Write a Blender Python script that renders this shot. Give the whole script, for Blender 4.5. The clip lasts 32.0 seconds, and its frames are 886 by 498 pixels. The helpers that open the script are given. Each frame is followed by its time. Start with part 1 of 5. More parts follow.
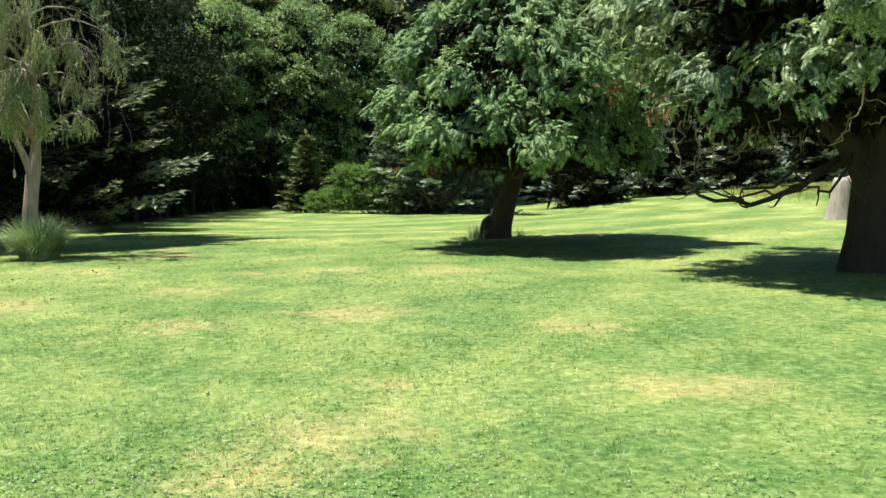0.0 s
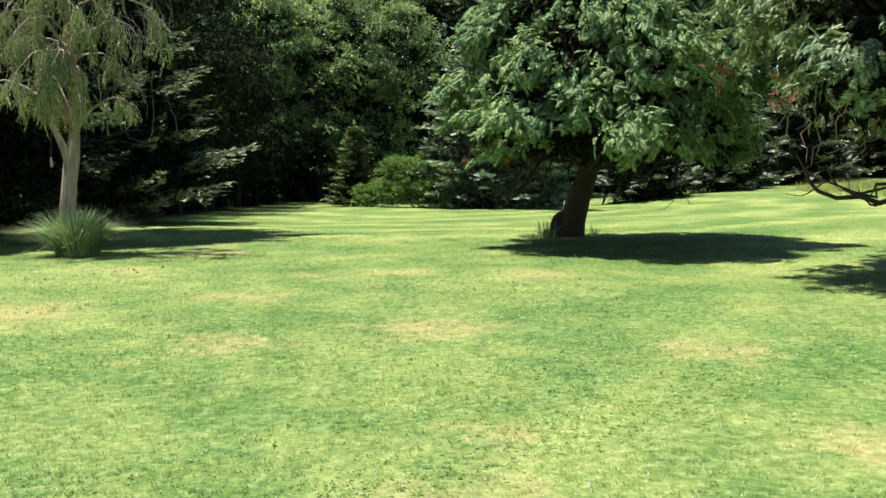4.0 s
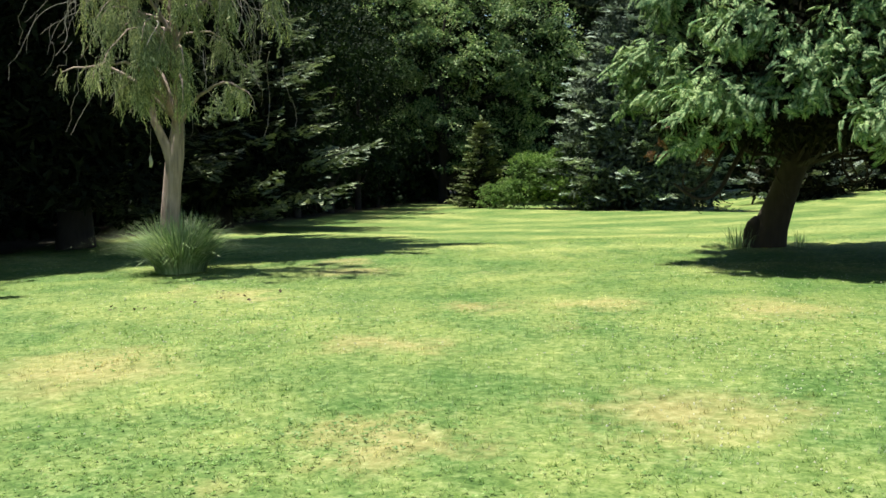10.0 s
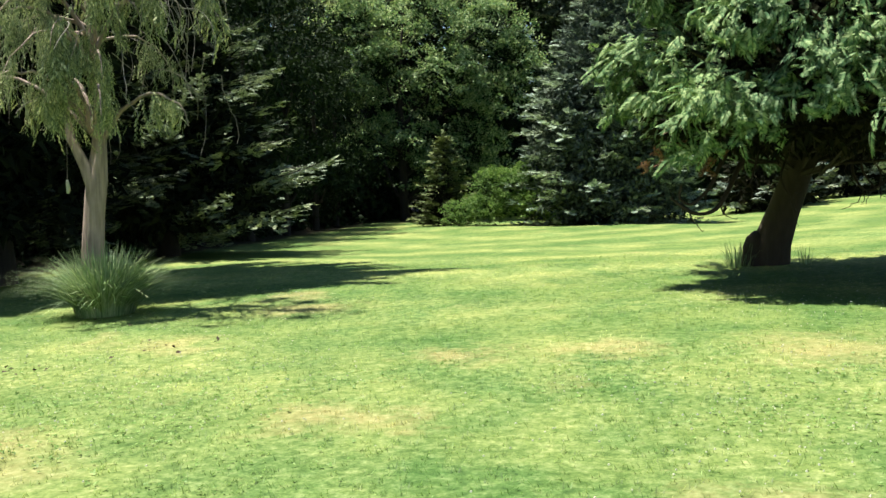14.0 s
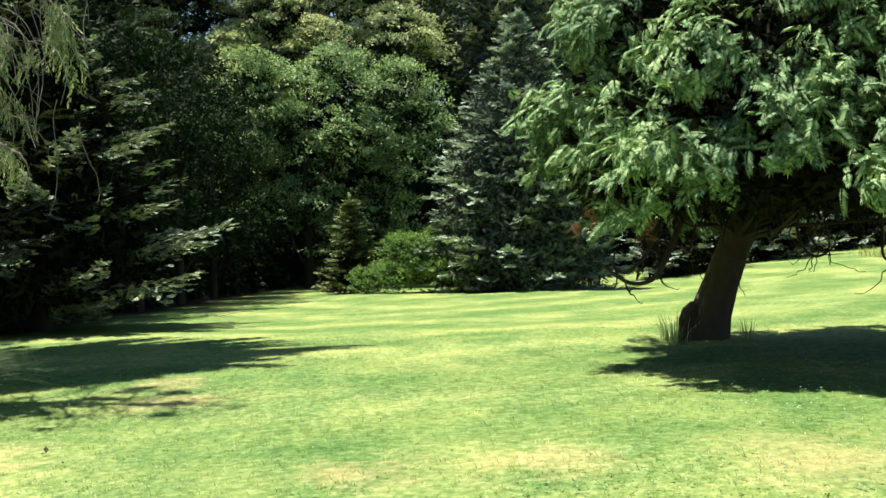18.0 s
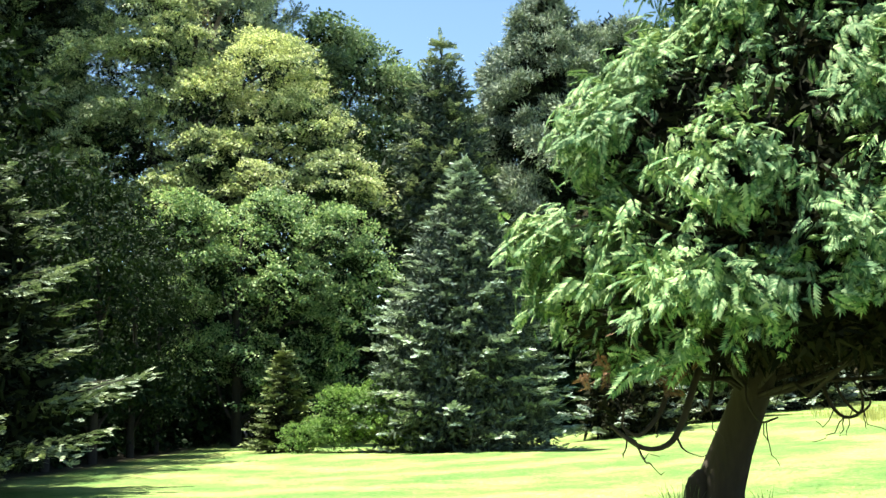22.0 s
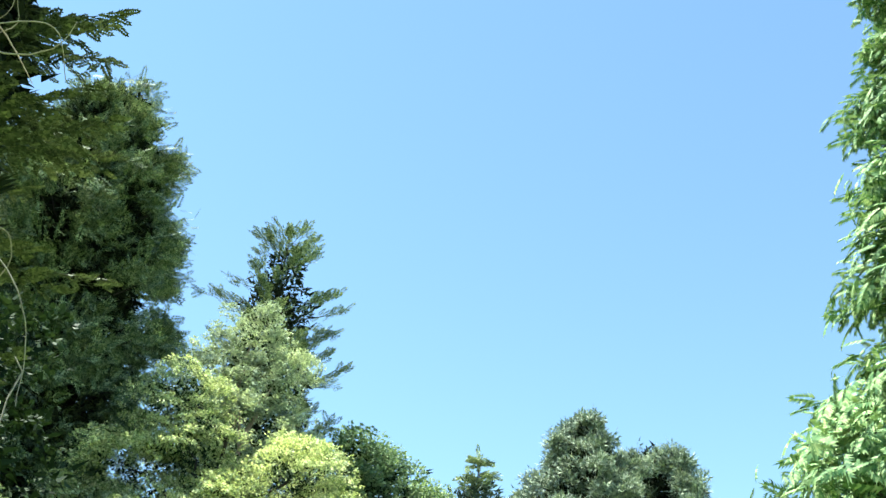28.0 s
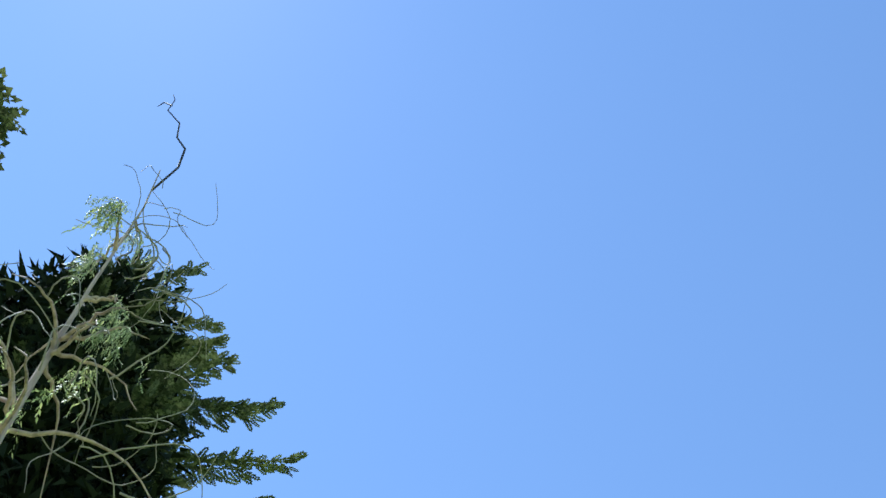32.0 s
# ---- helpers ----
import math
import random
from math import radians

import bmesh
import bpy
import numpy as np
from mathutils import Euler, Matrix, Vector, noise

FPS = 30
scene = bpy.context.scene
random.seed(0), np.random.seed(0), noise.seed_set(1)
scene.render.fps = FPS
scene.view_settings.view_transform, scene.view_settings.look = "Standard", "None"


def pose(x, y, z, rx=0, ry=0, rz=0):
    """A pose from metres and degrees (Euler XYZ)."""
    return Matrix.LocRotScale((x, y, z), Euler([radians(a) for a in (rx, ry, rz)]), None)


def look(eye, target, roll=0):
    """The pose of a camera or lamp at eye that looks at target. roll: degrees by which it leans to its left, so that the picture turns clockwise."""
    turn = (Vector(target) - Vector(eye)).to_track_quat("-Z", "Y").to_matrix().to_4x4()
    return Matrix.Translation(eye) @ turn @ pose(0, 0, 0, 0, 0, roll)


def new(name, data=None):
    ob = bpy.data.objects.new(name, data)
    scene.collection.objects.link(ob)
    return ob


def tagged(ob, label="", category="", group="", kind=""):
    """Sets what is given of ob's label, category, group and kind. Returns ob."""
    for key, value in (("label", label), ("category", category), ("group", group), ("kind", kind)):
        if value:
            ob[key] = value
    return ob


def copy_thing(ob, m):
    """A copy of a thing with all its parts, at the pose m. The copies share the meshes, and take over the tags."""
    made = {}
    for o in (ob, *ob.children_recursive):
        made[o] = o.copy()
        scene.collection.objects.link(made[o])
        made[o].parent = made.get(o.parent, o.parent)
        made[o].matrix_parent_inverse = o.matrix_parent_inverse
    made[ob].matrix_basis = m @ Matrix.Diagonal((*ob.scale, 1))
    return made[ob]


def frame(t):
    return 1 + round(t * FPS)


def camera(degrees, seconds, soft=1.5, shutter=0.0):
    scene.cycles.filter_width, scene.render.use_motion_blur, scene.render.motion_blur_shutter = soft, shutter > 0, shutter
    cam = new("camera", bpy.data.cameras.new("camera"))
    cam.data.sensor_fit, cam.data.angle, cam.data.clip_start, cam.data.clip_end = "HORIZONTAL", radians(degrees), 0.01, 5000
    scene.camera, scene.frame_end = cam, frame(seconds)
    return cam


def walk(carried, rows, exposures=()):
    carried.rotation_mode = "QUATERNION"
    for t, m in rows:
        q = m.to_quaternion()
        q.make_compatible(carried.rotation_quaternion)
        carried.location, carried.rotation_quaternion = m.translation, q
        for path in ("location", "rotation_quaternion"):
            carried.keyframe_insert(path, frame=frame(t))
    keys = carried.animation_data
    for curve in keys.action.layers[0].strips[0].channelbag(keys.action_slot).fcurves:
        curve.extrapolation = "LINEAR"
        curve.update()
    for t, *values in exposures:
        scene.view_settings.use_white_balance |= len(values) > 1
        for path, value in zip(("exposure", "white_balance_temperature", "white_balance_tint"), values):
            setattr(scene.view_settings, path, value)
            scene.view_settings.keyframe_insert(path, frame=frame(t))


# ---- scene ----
def aim(x, y, z, yaw, pitch, roll):
    """A camera pose: yaw to the left of +y, pitch up, roll as look() leans it, in degrees."""
    a, p = radians(yaw), radians(pitch)
    way = Vector((-math.sin(a) * math.cos(p), math.cos(a) * math.cos(p), math.sin(p)))
    return look((x, y, z), Vector((x, y, z)) + way, roll)


cam = camera(48.4, 32.0, soft=1.5)
PATH = [
    (0, aim(1.674, -3.906, 1.635, 3.75, -4.24, 0.51)),
    (0.5, aim(1.568, -3.717, 1.624, 3.63, -4.32, 0.55)),
    (1, aim(1.469, -3.523, 1.615, 3.64, -4.45, 0.53)),
    (1.5, aim(1.381, -3.322, 1.606, 3.83, -4.50, 0.59)),
    (2, aim(1.305, -3.122, 1.600, 4.16, -4.57, 0.72)),
    (2.5, aim(1.237, -2.926, 1.598, 4.58, -4.64, 0.69)),
    (3, aim(1.173, -2.730, 1.596, 5.04, -4.67, 0.81)),
    (3.5, aim(1.106, -2.523, 1.593, 5.56, -4.67, 0.85)),
    (5.5, aim(0.798, -1.646, 1.601, 7.72, -4.32, 0.86)),
    (6, aim(0.688, -1.369, 1.598, 8.32, -4.25, 0.83)),
    (6.5, aim(0.560, -1.075, 1.596, 8.87, -4.25, 0.94)),
    (7, aim(0.431, -0.782, 1.592, 9.43, -4.31, 0.89)),
    (7.5, aim(0.308, -0.497, 1.584, 9.97, -4.39, 0.87)),
    (8, aim(0.193, -0.222, 1.573, 10.53, -4.54, 0.71)),
    (8.5, aim(0.084, 0.038, 1.562, 11.08, -4.64, 0.66)),
    (9, aim(-0.017, 0.282, 1.553, 11.60, -4.74, 0.57)),
    (9.5, aim(-0.110, 0.508, 1.550, 12.12, -4.78, 0.30)),
    (10, aim(-0.190, 0.731, 1.553, 12.61, -4.73, 0.32)),
    (10.5, aim(-0.256, 0.965, 1.560, 13.19, -4.63, 0.16)),
    (11, aim(-0.313, 1.198, 1.567, 13.59, -4.53, -0.02)),
    (11.5, aim(-0.370, 1.415, 1.569, 13.64, -4.42, -0.14)),
    (12, aim(-0.426, 1.623, 1.568, 13.29, -4.31, -0.30)),
    (12.5, aim(-0.481, 1.832, 1.570, 12.62, -4.19, -0.44)),
    (13, aim(-0.537, 2.044, 1.572, 11.88, -4.08, -0.60)),
    (13.5, aim(-0.594, 2.261, 1.570, 11.12, -3.94, -0.80)),
    (15.5, aim(-0.690, 2.927, 1.577, 8.16, -2.59, -1.51)),
    (16, aim(-0.704, 3.154, 1.572, 7.45, -1.59, -1.41)),
    (16.5, aim(-0.729, 3.408, 1.573, 6.94, -0.54, -1.38)),
    (17, aim(-0.763, 3.670, 1.577, 6.34, 0.03, -1.37)),
    (17.5, aim(-0.801, 3.928, 1.578, 5.70, 0.12, -1.28)),
    (18, aim(-0.841, 4.180, 1.576, 5.06, -0.12, -1.12)),
    (18.5, aim(-0.884, 4.423, 1.571, 4.43, -0.39, -0.74)),
    (19, aim(-0.931, 4.655, 1.567, 3.85, -0.64, -0.49)),
    (19.5, aim(-0.981, 4.878, 1.566, 3.25, -0.38, -0.35)),
    (20, aim(-1.031, 5.103, 1.569, 2.71, 0.63, -0.01)),
    (20.5, aim(-1.107, 5.326, 1.580, 2.10, 2.40, 0.01)),
    (21, aim(-1.190, 5.555, 1.569, 1.64, 4.59, 0.12)),
    (21.5, aim(-1.293, 5.799, 1.565, 1.23, 6.70, -0.06)),
    (22, aim(-1.409, 6.061, 1.560, 0.86, 8.85, -0.48)),
    (22.5, aim(-1.533, 6.334, 1.555, 0.63, 11.10, -0.58)),
    (23, aim(-1.661, 6.606, 1.550, 0.36, 13.02, -0.21)),
    (23.5, aim(-1.791, 6.865, 1.544, 0.08, 14.67, -0.07)),
    (24, aim(-1.914, 7.091, 1.539, -0.27, 16.15, -0.44)),
    (24.5, aim(-2.022, 7.285, 1.534, -0.49, 17.34, -0.80)),
    (26.5, aim(-2.379, 8.030, 1.519, 0.25, 25.24, 2.40)),
    (27, aim(-2.456, 8.222, 1.516, 0.95, 27.98, 2.88)),
    (27.5, aim(-2.524, 8.421, 1.514, 1.65, 30.83, 3.14)),
    (28, aim(-2.586, 8.623, 1.512, 2.48, 33.68, 3.32)),
    (28.5, aim(-2.646, 8.783, 1.510, 3.70, 37.10, 3.86)),
    (29, aim(-2.706, 8.943, 1.508, 5.10, 40.85, 3.66)),
    (29.5, aim(-2.766, 9.103, 1.505, 6.77, 44.89, 4.04)),
    (30, aim(-2.826, 9.263, 1.503, 8.26, 48.06, 3.47)),
    (30.5, aim(-2.886, 9.423, 1.501, 9.82, 50.74, 3.22)),
    (31, aim(-2.946, 9.583, 1.499, 11.30, 53.68, 4.01)),
    (31.5, aim(-3.006, 9.743, 1.497, 13.36, 57.89, 4.99)),
    (32, aim(-3.066, 9.903, 1.494, 16.54, 63.49, 7.36)),
]

EXPOSURES = [(0, 1.08, 6500, 4), (5, 0.98, 6500, 4), (9, 0.92, 6500, 4), (13, 1.06, 6500, 4), (17, 1.22, 6500, 4), (19, 1.28, 6500, 4), (21, 1.62, 6500, 2), (22, 2.02, 6500, 0), (25, 2.46, 6500, -5),
             (27, 2.5, 6400, -9), (29, 2.14, 6100, -4), (30.5, 2.04, 5750, 0), (32, 1.86, 5500, 5)]
walk(cam, PATH, EXPOSURES)

# ---- world and sun ----
SHADOW = Vector((0.335, -0.05, -1.0))          # the way the sunlight falls
SUN_EL = math.atan2(1.0, math.hypot(SHADOW.x, SHADOW.y))
world = bpy.data.worlds.new("sky")
scene.world = world
world.use_nodes = True
wn = world.node_tree.nodes
sky = wn.new("ShaderNodeTexSky")
sky.sky_type = "NISHITA"
sky.sun_disc = False
sky.sun_elevation = SUN_EL
sky.sun_rotation = math.atan2(-SHADOW.x, -SHADOW.y)
sky.altitude = 100
sky.air_density, sky.dust_density, sky.ozone_density = 1.0, 0.05, 1.0
wn["Background"].inputs["Strength"].default_value = 0.062
world.node_tree.links.new(sky.outputs["Color"], wn["Background"].inputs["Color"])
sun = new("sun", bpy.data.lights.new("sun", "SUN"))
sun.data.energy, sun.data.angle, sun.data.color = 5.0, radians(0.53), (1.0, 0.95, 0.87)
sun.matrix_world = look((0, 0, 60), Vector((0, 0, 60)) + SHADOW)


# ---- materials ----
def mat_base(name, rough=0.8):
    m = bpy.data.materials.new(name)
    m.use_nodes = True
    n, l = m.node_tree.nodes, m.node_tree.links
    p = n["Principled BSDF"]
    p.inputs["Roughness"].default_value = rough
    return m, n, l, p


def noise_node(n, l, scale, detail=4, rough=0.6, coord="Object"):
    tc = n.new("ShaderNodeTexCoord")
    t = n.new("ShaderNodeTexNoise")
    t.inputs["Scale"].default_value, t.inputs["Detail"].default_value, t.inputs["Roughness"].default_value = scale, detail, rough
    l.new(tc.outputs[coord], t.inputs["Vector"])
    return t


def ramp(n, l, src, stops):
    r = n.new("ShaderNodeValToRGB")
    e = r.color_ramp.elements
    while len(e) < len(stops):
        e.new(0.5)
    for el, (pos, col) in zip(e, stops):
        el.position, el.color = pos, (*col, 1)
    l.new(src, r.inputs["Fac"])
    return r


def mix(n, l, fac, a, b, kind="MIX"):
    x = n.new("ShaderNodeMix")
    x.data_type, x.blend_type = "RGBA", kind
    for key, v in ((0, fac), (6, a), (7, b)):
        if isinstance(v, (int, float)):
            x.inputs[key].default_value = v
        elif isinstance(v, tuple):
            x.inputs[key].default_value = (*v, 1)
        else:
            l.new(v, x.inputs[key])
    return x.outputs[2]


def leaf_mat(name, dark, mid, light, patch=0.5, glow=0.35, rough=0.6):
    """Foliage: a colour for each leaf, patches of fresher growth, and light that passes through."""
    m, n, l, p = mat_base(name, rough)
    geo = n.new("ShaderNodeNewGeometry")
    leaf = ramp(n, l, geo.outputs["Random Per Island"], [(0.0, dark), (0.5, mid), (1.0, light)])
    big = noise_node(n, l, patch, 3)
    tone = ramp(n, l, big.outputs["Fac"], [(0.35, (0.72, 0.75, 0.78)), (0.65, (1.22, 1.18, 1.0))])
    col = mix(n, l, 1.0, leaf.outputs["Color"], tone.outputs["Color"], "MULTIPLY")
    l.new(col, p.inputs["Base Color"])
    p.inputs["Specular IOR Level"].default_value = 0.06
    t = n.new("ShaderNodeBsdfTranslucent")
    yel = mix(n, l, 1.0, col, (1.1, 1.12, 0.8), "MULTIPLY")
    l.new(yel, t.inputs["Color"])
    s = n.new("ShaderNodeMixShader")
    s.inputs[0].default_value = glow
    l.new(p.outputs[0], s.inputs[1])
    l.new(t.outputs[0], s.inputs[2])
    l.new(s.outputs[0], n["Material Output"].inputs[0])
    return m


def bark_mat(name, a, b, scale=(14, 14, 2.2), bump=0.5):
    """Bark with long upright ridges."""
    m, n, l, p = mat_base(name, 0.9)
    tc = n.new("ShaderNodeTexCoord")
    mp = n.new("ShaderNodeMapping")
    mp.inputs["Scale"].default_value = scale
    l.new(tc.outputs["Object"], mp.inputs["Vector"])
    t = n.new("ShaderNodeTexNoise")
    t.inputs["Scale"].default_value, t.inputs["Detail"].default_value = 1.0, 6
    l.new(mp.outputs[0], t.inputs["Vector"])
    big = noise_node(n, l, 1.7, 4)
    f = mix(n, l, 0.4, t.outputs["Color"], big.outputs["Color"])
    r = ramp(n, l, f, [(0.3, a), (0.7, b)])
    l.new(r.outputs["Color"], p.inputs["Base Color"])
    bp = n.new("ShaderNodeBump")
    bp.inputs["Strength"].default_value, bp.inputs["Distance"].default_value = bump, 0.03
    l.new(t.outputs["Fac"], bp.inputs["Height"])
    l.new(bp.outputs[0], p.inputs["Normal"])
    return m


def lawn_colour(n, l):
    """Mown summer lawn: green with dry yellow patches, mowing arcs and fine grain."""
    fine = noise_node(n, l, 14.0, 8, 0.72)
    blot = noise_node(n, l, 4.2, 4, 0.6)
    mid = noise_node(n, l, 1.3, 5, 0.6)
    big = noise_node(n, l, 0.33, 4, 0.55)
    green = ramp(n, l, fine.outputs["Fac"], [(0.33, (0.028, 0.07, 0.014)), (0.5, (0.074, 0.148, 0.034)), (0.67, (0.175, 0.25, 0.088))])
    pale = ramp(n, l, fine.outputs["Fac"], [(0.33, (0.092, 0.15, 0.032)), (0.5, (0.182, 0.235, 0.066)), (0.68, (0.315, 0.34, 0.135))])
    w1 = ramp(n, l, big.outputs["Fac"], [(0.44, (0, 0, 0)), (0.55, (1, 1, 1))])
    w2 = ramp(n, l, mid.outputs["Fac"], [(0.43, (0, 0, 0)), (0.58, (1, 1, 1))])
    w3 = ramp(n, l, blot.outputs["Fac"], [(0.35, (0, 0, 0)), (0.65, (1, 1, 1))])
    w = mix(n, l, 0.25, mix(n, l, 0.5, w1.outputs["Color"], w2.outputs["Color"]), w3.outputs["Color"])
    col = mix(n, l, w, green.outputs["Color"], pale.outputs["Color"])
    weed = noise_node(n, l, 2.3, 5, 0.7)
    lush = ramp(n, l, weed.outputs["Fac"], [(0.36, (0.8, 0.86, 0.74)), (0.5, (1, 1, 1)), (0.66, (1.15, 1.1, 1.08))])
    col = mix(n, l, 1.0, col, lush.outputs["Color"], "MULTIPLY")
    # mowing arcs, bent by noise, round a point beyond the island of spruces
    tc = n.new("ShaderNodeTexCoord")
    mp = n.new("ShaderNodeMapping")
    mp.inputs["Location"].default_value = (3.4, -29.0, 0)
    mp.inputs["Scale"].default_value = (1.0, 0.8, 0)
    l.new(tc.outputs["Object"], mp.inputs["Vector"])
    wave = n.new("ShaderNodeTexWave")
    wave.wave_type, wave.rings_direction = "RINGS", "Z"
    wave.inputs["Scale"].default_value = 0.11
    wave.inputs["Distortion"].default_value, wave.inputs["Detail"].default_value, wave.inputs["Detail Scale"].default_value = 4.5, 3, 2.6
    l.new(mp.outputs[0], wave.inputs["Vector"])
    stripe = ramp(n, l, wave.outputs["Fac"], [(0.1, (0.86, 0.93, 0.8)), (0.55, (1.12, 1.04, 1.0)), (0.95, (1.62, 1.36, 1.46))])
    sep = n.new("ShaderNodeSeparateXYZ")
    l.new(tc.outputs["Object"], sep.inputs[0])
    rng_y = n.new("ShaderNodeMapRange")
    for key, v in zip((1, 2, 3, 4), (8.0, 16.0, 0.12, 0.9)):
        rng_y.inputs[key].default_value = v
    l.new(sep.outputs["Y"], rng_y.inputs[0])
    col = mix(n, l, rng_y.outputs[0], col, mix(n, l, 1.0, col, stripe.outputs["Color"], "MULTIPLY"))
    # fine speckle of single plants
    dots = noise_node(n, l, 55.0, 3, 0.7)
    speck = ramp(n, l, dots.outputs["Fac"], [(0.32, (0.62, 0.68, 0.6)), (0.5, (1, 1, 1)), (0.68, (1.5, 1.4, 1.5))])
    col = mix(n, l, 0.7, col, mix(n, l, 1.0, col, speck.outputs["Color"], "MULTIPLY"))
    # scorched spots: some by chance, some where the lawn has them
    dry = noise_node(n, l, 0.75, 5, 0.62)
    d = ramp(n, l, dry.outputs["Fac"], [(0.63, (0, 0, 0)), (0.77, (0.7, 0.7, 0.7))])
    warp = noise_node(n, l, 1.9, 6, 0.75)
    shift = n.new("ShaderNodeVectorMath")
    shift.operation = "MULTIPLY_ADD"
    shift.inputs[1].default_value, shift.inputs[2].default_value = (2.4, 2.4, 0), (-1.2, -1.2, 0)
    l.new(warp.outputs["Color"], shift.inputs[0])
    moved = n.new("ShaderNodeVectorMath")
    l.new(tc.outputs["Object"], moved.inputs[0])
    l.new(shift.outputs[0], moved.inputs[1])
    flat = n.new("ShaderNodeVectorMath")
    flat.operation = "MULTIPLY"
    flat.inputs[1].default_value = (1, 1, 0)
    l.new(moved.outputs[0], flat.inputs[0])
    last = d.outputs["Color"]
    for x, y, r in DRY:
        far = n.new("ShaderNodeVectorMath")
        far.operation = "DISTANCE"
        far.inputs[1].default_value = (x, y, 0)
        l.new(flat.outputs[0], far.inputs[0])
        fall = n.new("ShaderNodeMapRange")
        for key, v in zip((1, 2, 3, 4), (0.1 * r, 1.35 * r, 0.75, 0.0)):
            fall.inputs[key].default_value = v
        l.new(far.outputs["Value"], fall.inputs[0])
        last = mix(n, l, 1.0, last, fall.outputs[0], "LIGHTEN")
    tan = ramp(n, l, fine.outputs["Fac"], [(0.3, (0.23, 0.2, 0.07)), (0.5, (0.33, 0.28, 0.115)), (0.7, (0.46, 0.4, 0.2))])
    col = mix(n, l, last, col, tan.outputs["Color"])
    # bare brown litter under the wood, coloured darker still for the shade there
    side = n.new("ShaderNodeSeparateXYZ")
    l.new(moved.outputs[0], side.inputs[0])
    under = n.new("ShaderNodeMapRange")
    for key, v in zip((1, 2, 3, 4), (-11.2, -12.2, 0.0, 1.0)):
        under.inputs[key].default_value = v
    l.new(side.outputs["X"], under.inputs[0])
    shade_litter = ramp(n, l, fine.outputs["Fac"], [(0.3, (0.012, 0.01, 0.007)), (0.55, (0.03, 0.024, 0.015)), (0.75, (0.075, 0.05, 0.03))])
    return mix(n, l, under.outputs[0], col, shade_litter.outputs["Color"]), fine


DRY = [(0.62, 1.83, 0.5), (0.81, 2.98, 0.3), (2.92, 2.83, 0.45), (0.36, 1.0, 0.4), (-4.33, 7.1, 0.8), (-2.31, 8.1, 0.4), (0.04, 6.41, 0.6), (-1.58, 5.62, 0.45), (-1.9, 10.2, 0.4),
       (-0.8, 10.3, 0.45), (0.89, 10.2, 0.6), (-4.8, 10.9, 0.5), (-4.2, 13.1, 0.45), (-4.8, 14.4, 0.45), (2.4, 5.4, 0.4)]


def lawn_mat():
    m, n, l, p = mat_base("lawn", 0.75)
    p.inputs["Specular IOR Level"].default_value = 0.2
    col, fine = lawn_colour(n, l)
    l.new(col, p.inputs["Base Color"])
    bp = n.new("ShaderNodeBump")
    bp.inputs["Strength"].default_value, bp.inputs["Distance"].default_value = 0.4, 0.04
    l.new(fine.outputs["Fac"], bp.inputs["Height"])
    l.new(bp.outputs[0], p.inputs["Normal"])
    return m


def blade_mat():
    """Blades take the lawn's own colour there, lightened blade by blade as painted highlights."""
    m, n, l, p = mat_base("grass_blades", 0.5)
    col, _ = lawn_colour(n, l)
    geo = n.new("ShaderNodeNewGeometry")
    r = ramp(n, l, geo.outputs["Random Per Island"], [(0.0, (1.0, 1.05, 1.0)), (0.6, (1.5, 1.5, 1.45)), (1.0, (2.6, 2.5, 2.6))])
    col = mix(n, l, 1.0, col, r.outputs["Color"], "MULTIPLY")
    l.new(col, p.inputs["Base Color"])
    t = n.new("ShaderNodeBsdfTranslucent")
    l.new(col, t.inputs["Color"])
    x = n.new("ShaderNodeMixShader")
    x.inputs[0].default_value = 0.5
    l.new(p.outputs[0], x.inputs[1])
    l.new(t.outputs[0], x.inputs[2])
    l.new(x.outputs[0], n["Material Output"].inputs[0])
    return m


M_LAWN = lawn_mat()
M_BLADE = blade_mat()
M_CEDAR = leaf_mat("cedar_sprays", (0.052, 0.12, 0.056), (0.16, 0.255, 0.12), (0.36, 0.44, 0.24), 1.1, 0.13)
M_CEDAR_DARK = leaf_mat("cedar_sprays_dull", (0.08, 0.13, 0.075), (0.2, 0.27, 0.155), (0.48, 0.54, 0.36), 1.1, 0.18)
M_WEEP = leaf_mat("weeping_sprays", (0.13, 0.17, 0.095), (0.31, 0.36, 0.2), (0.6, 0.6, 0.37), 0.9, 0.18)
M_FIR = leaf_mat("fir_needles", (0.045, 0.058, 0.038), (0.085, 0.1, 0.065), (0.185, 0.2, 0.125), 0.7, 0.06)
M_SPRUCE = leaf_mat("spruce_needles", (0.2, 0.27, 0.235), (0.34, 0.42, 0.36), (0.55, 0.61, 0.53), 0.7, 0.08)
M_PINE = leaf_mat("pine_needles", (0.05, 0.078, 0.046), (0.125, 0.165, 0.098), (0.3, 0.335, 0.205), 0.5, 0.08)
M_MAPLE = leaf_mat("maple_leaves", (0.16, 0.23, 0.11), (0.43, 0.475, 0.26), (0.74, 0.74, 0.52), 0.3, 0.2)
M_BRIGHT = leaf_mat("fresh_green_leaves", (0.075, 0.15, 0.075), (0.23, 0.34, 0.16), (0.55, 0.62, 0.37), 0.4, 0.24)
M_BIRCH = leaf_mat("pale_leaves", (0.2, 0.25, 0.175), (0.34, 0.39, 0.285), (0.5, 0.54, 0.42), 0.4, 0.2)
M_GREEN = leaf_mat("green_leaves", (0.09, 0.14, 0.085), (0.17, 0.24, 0.135), (0.31, 0.38, 0.235), 0.4, 0.2)
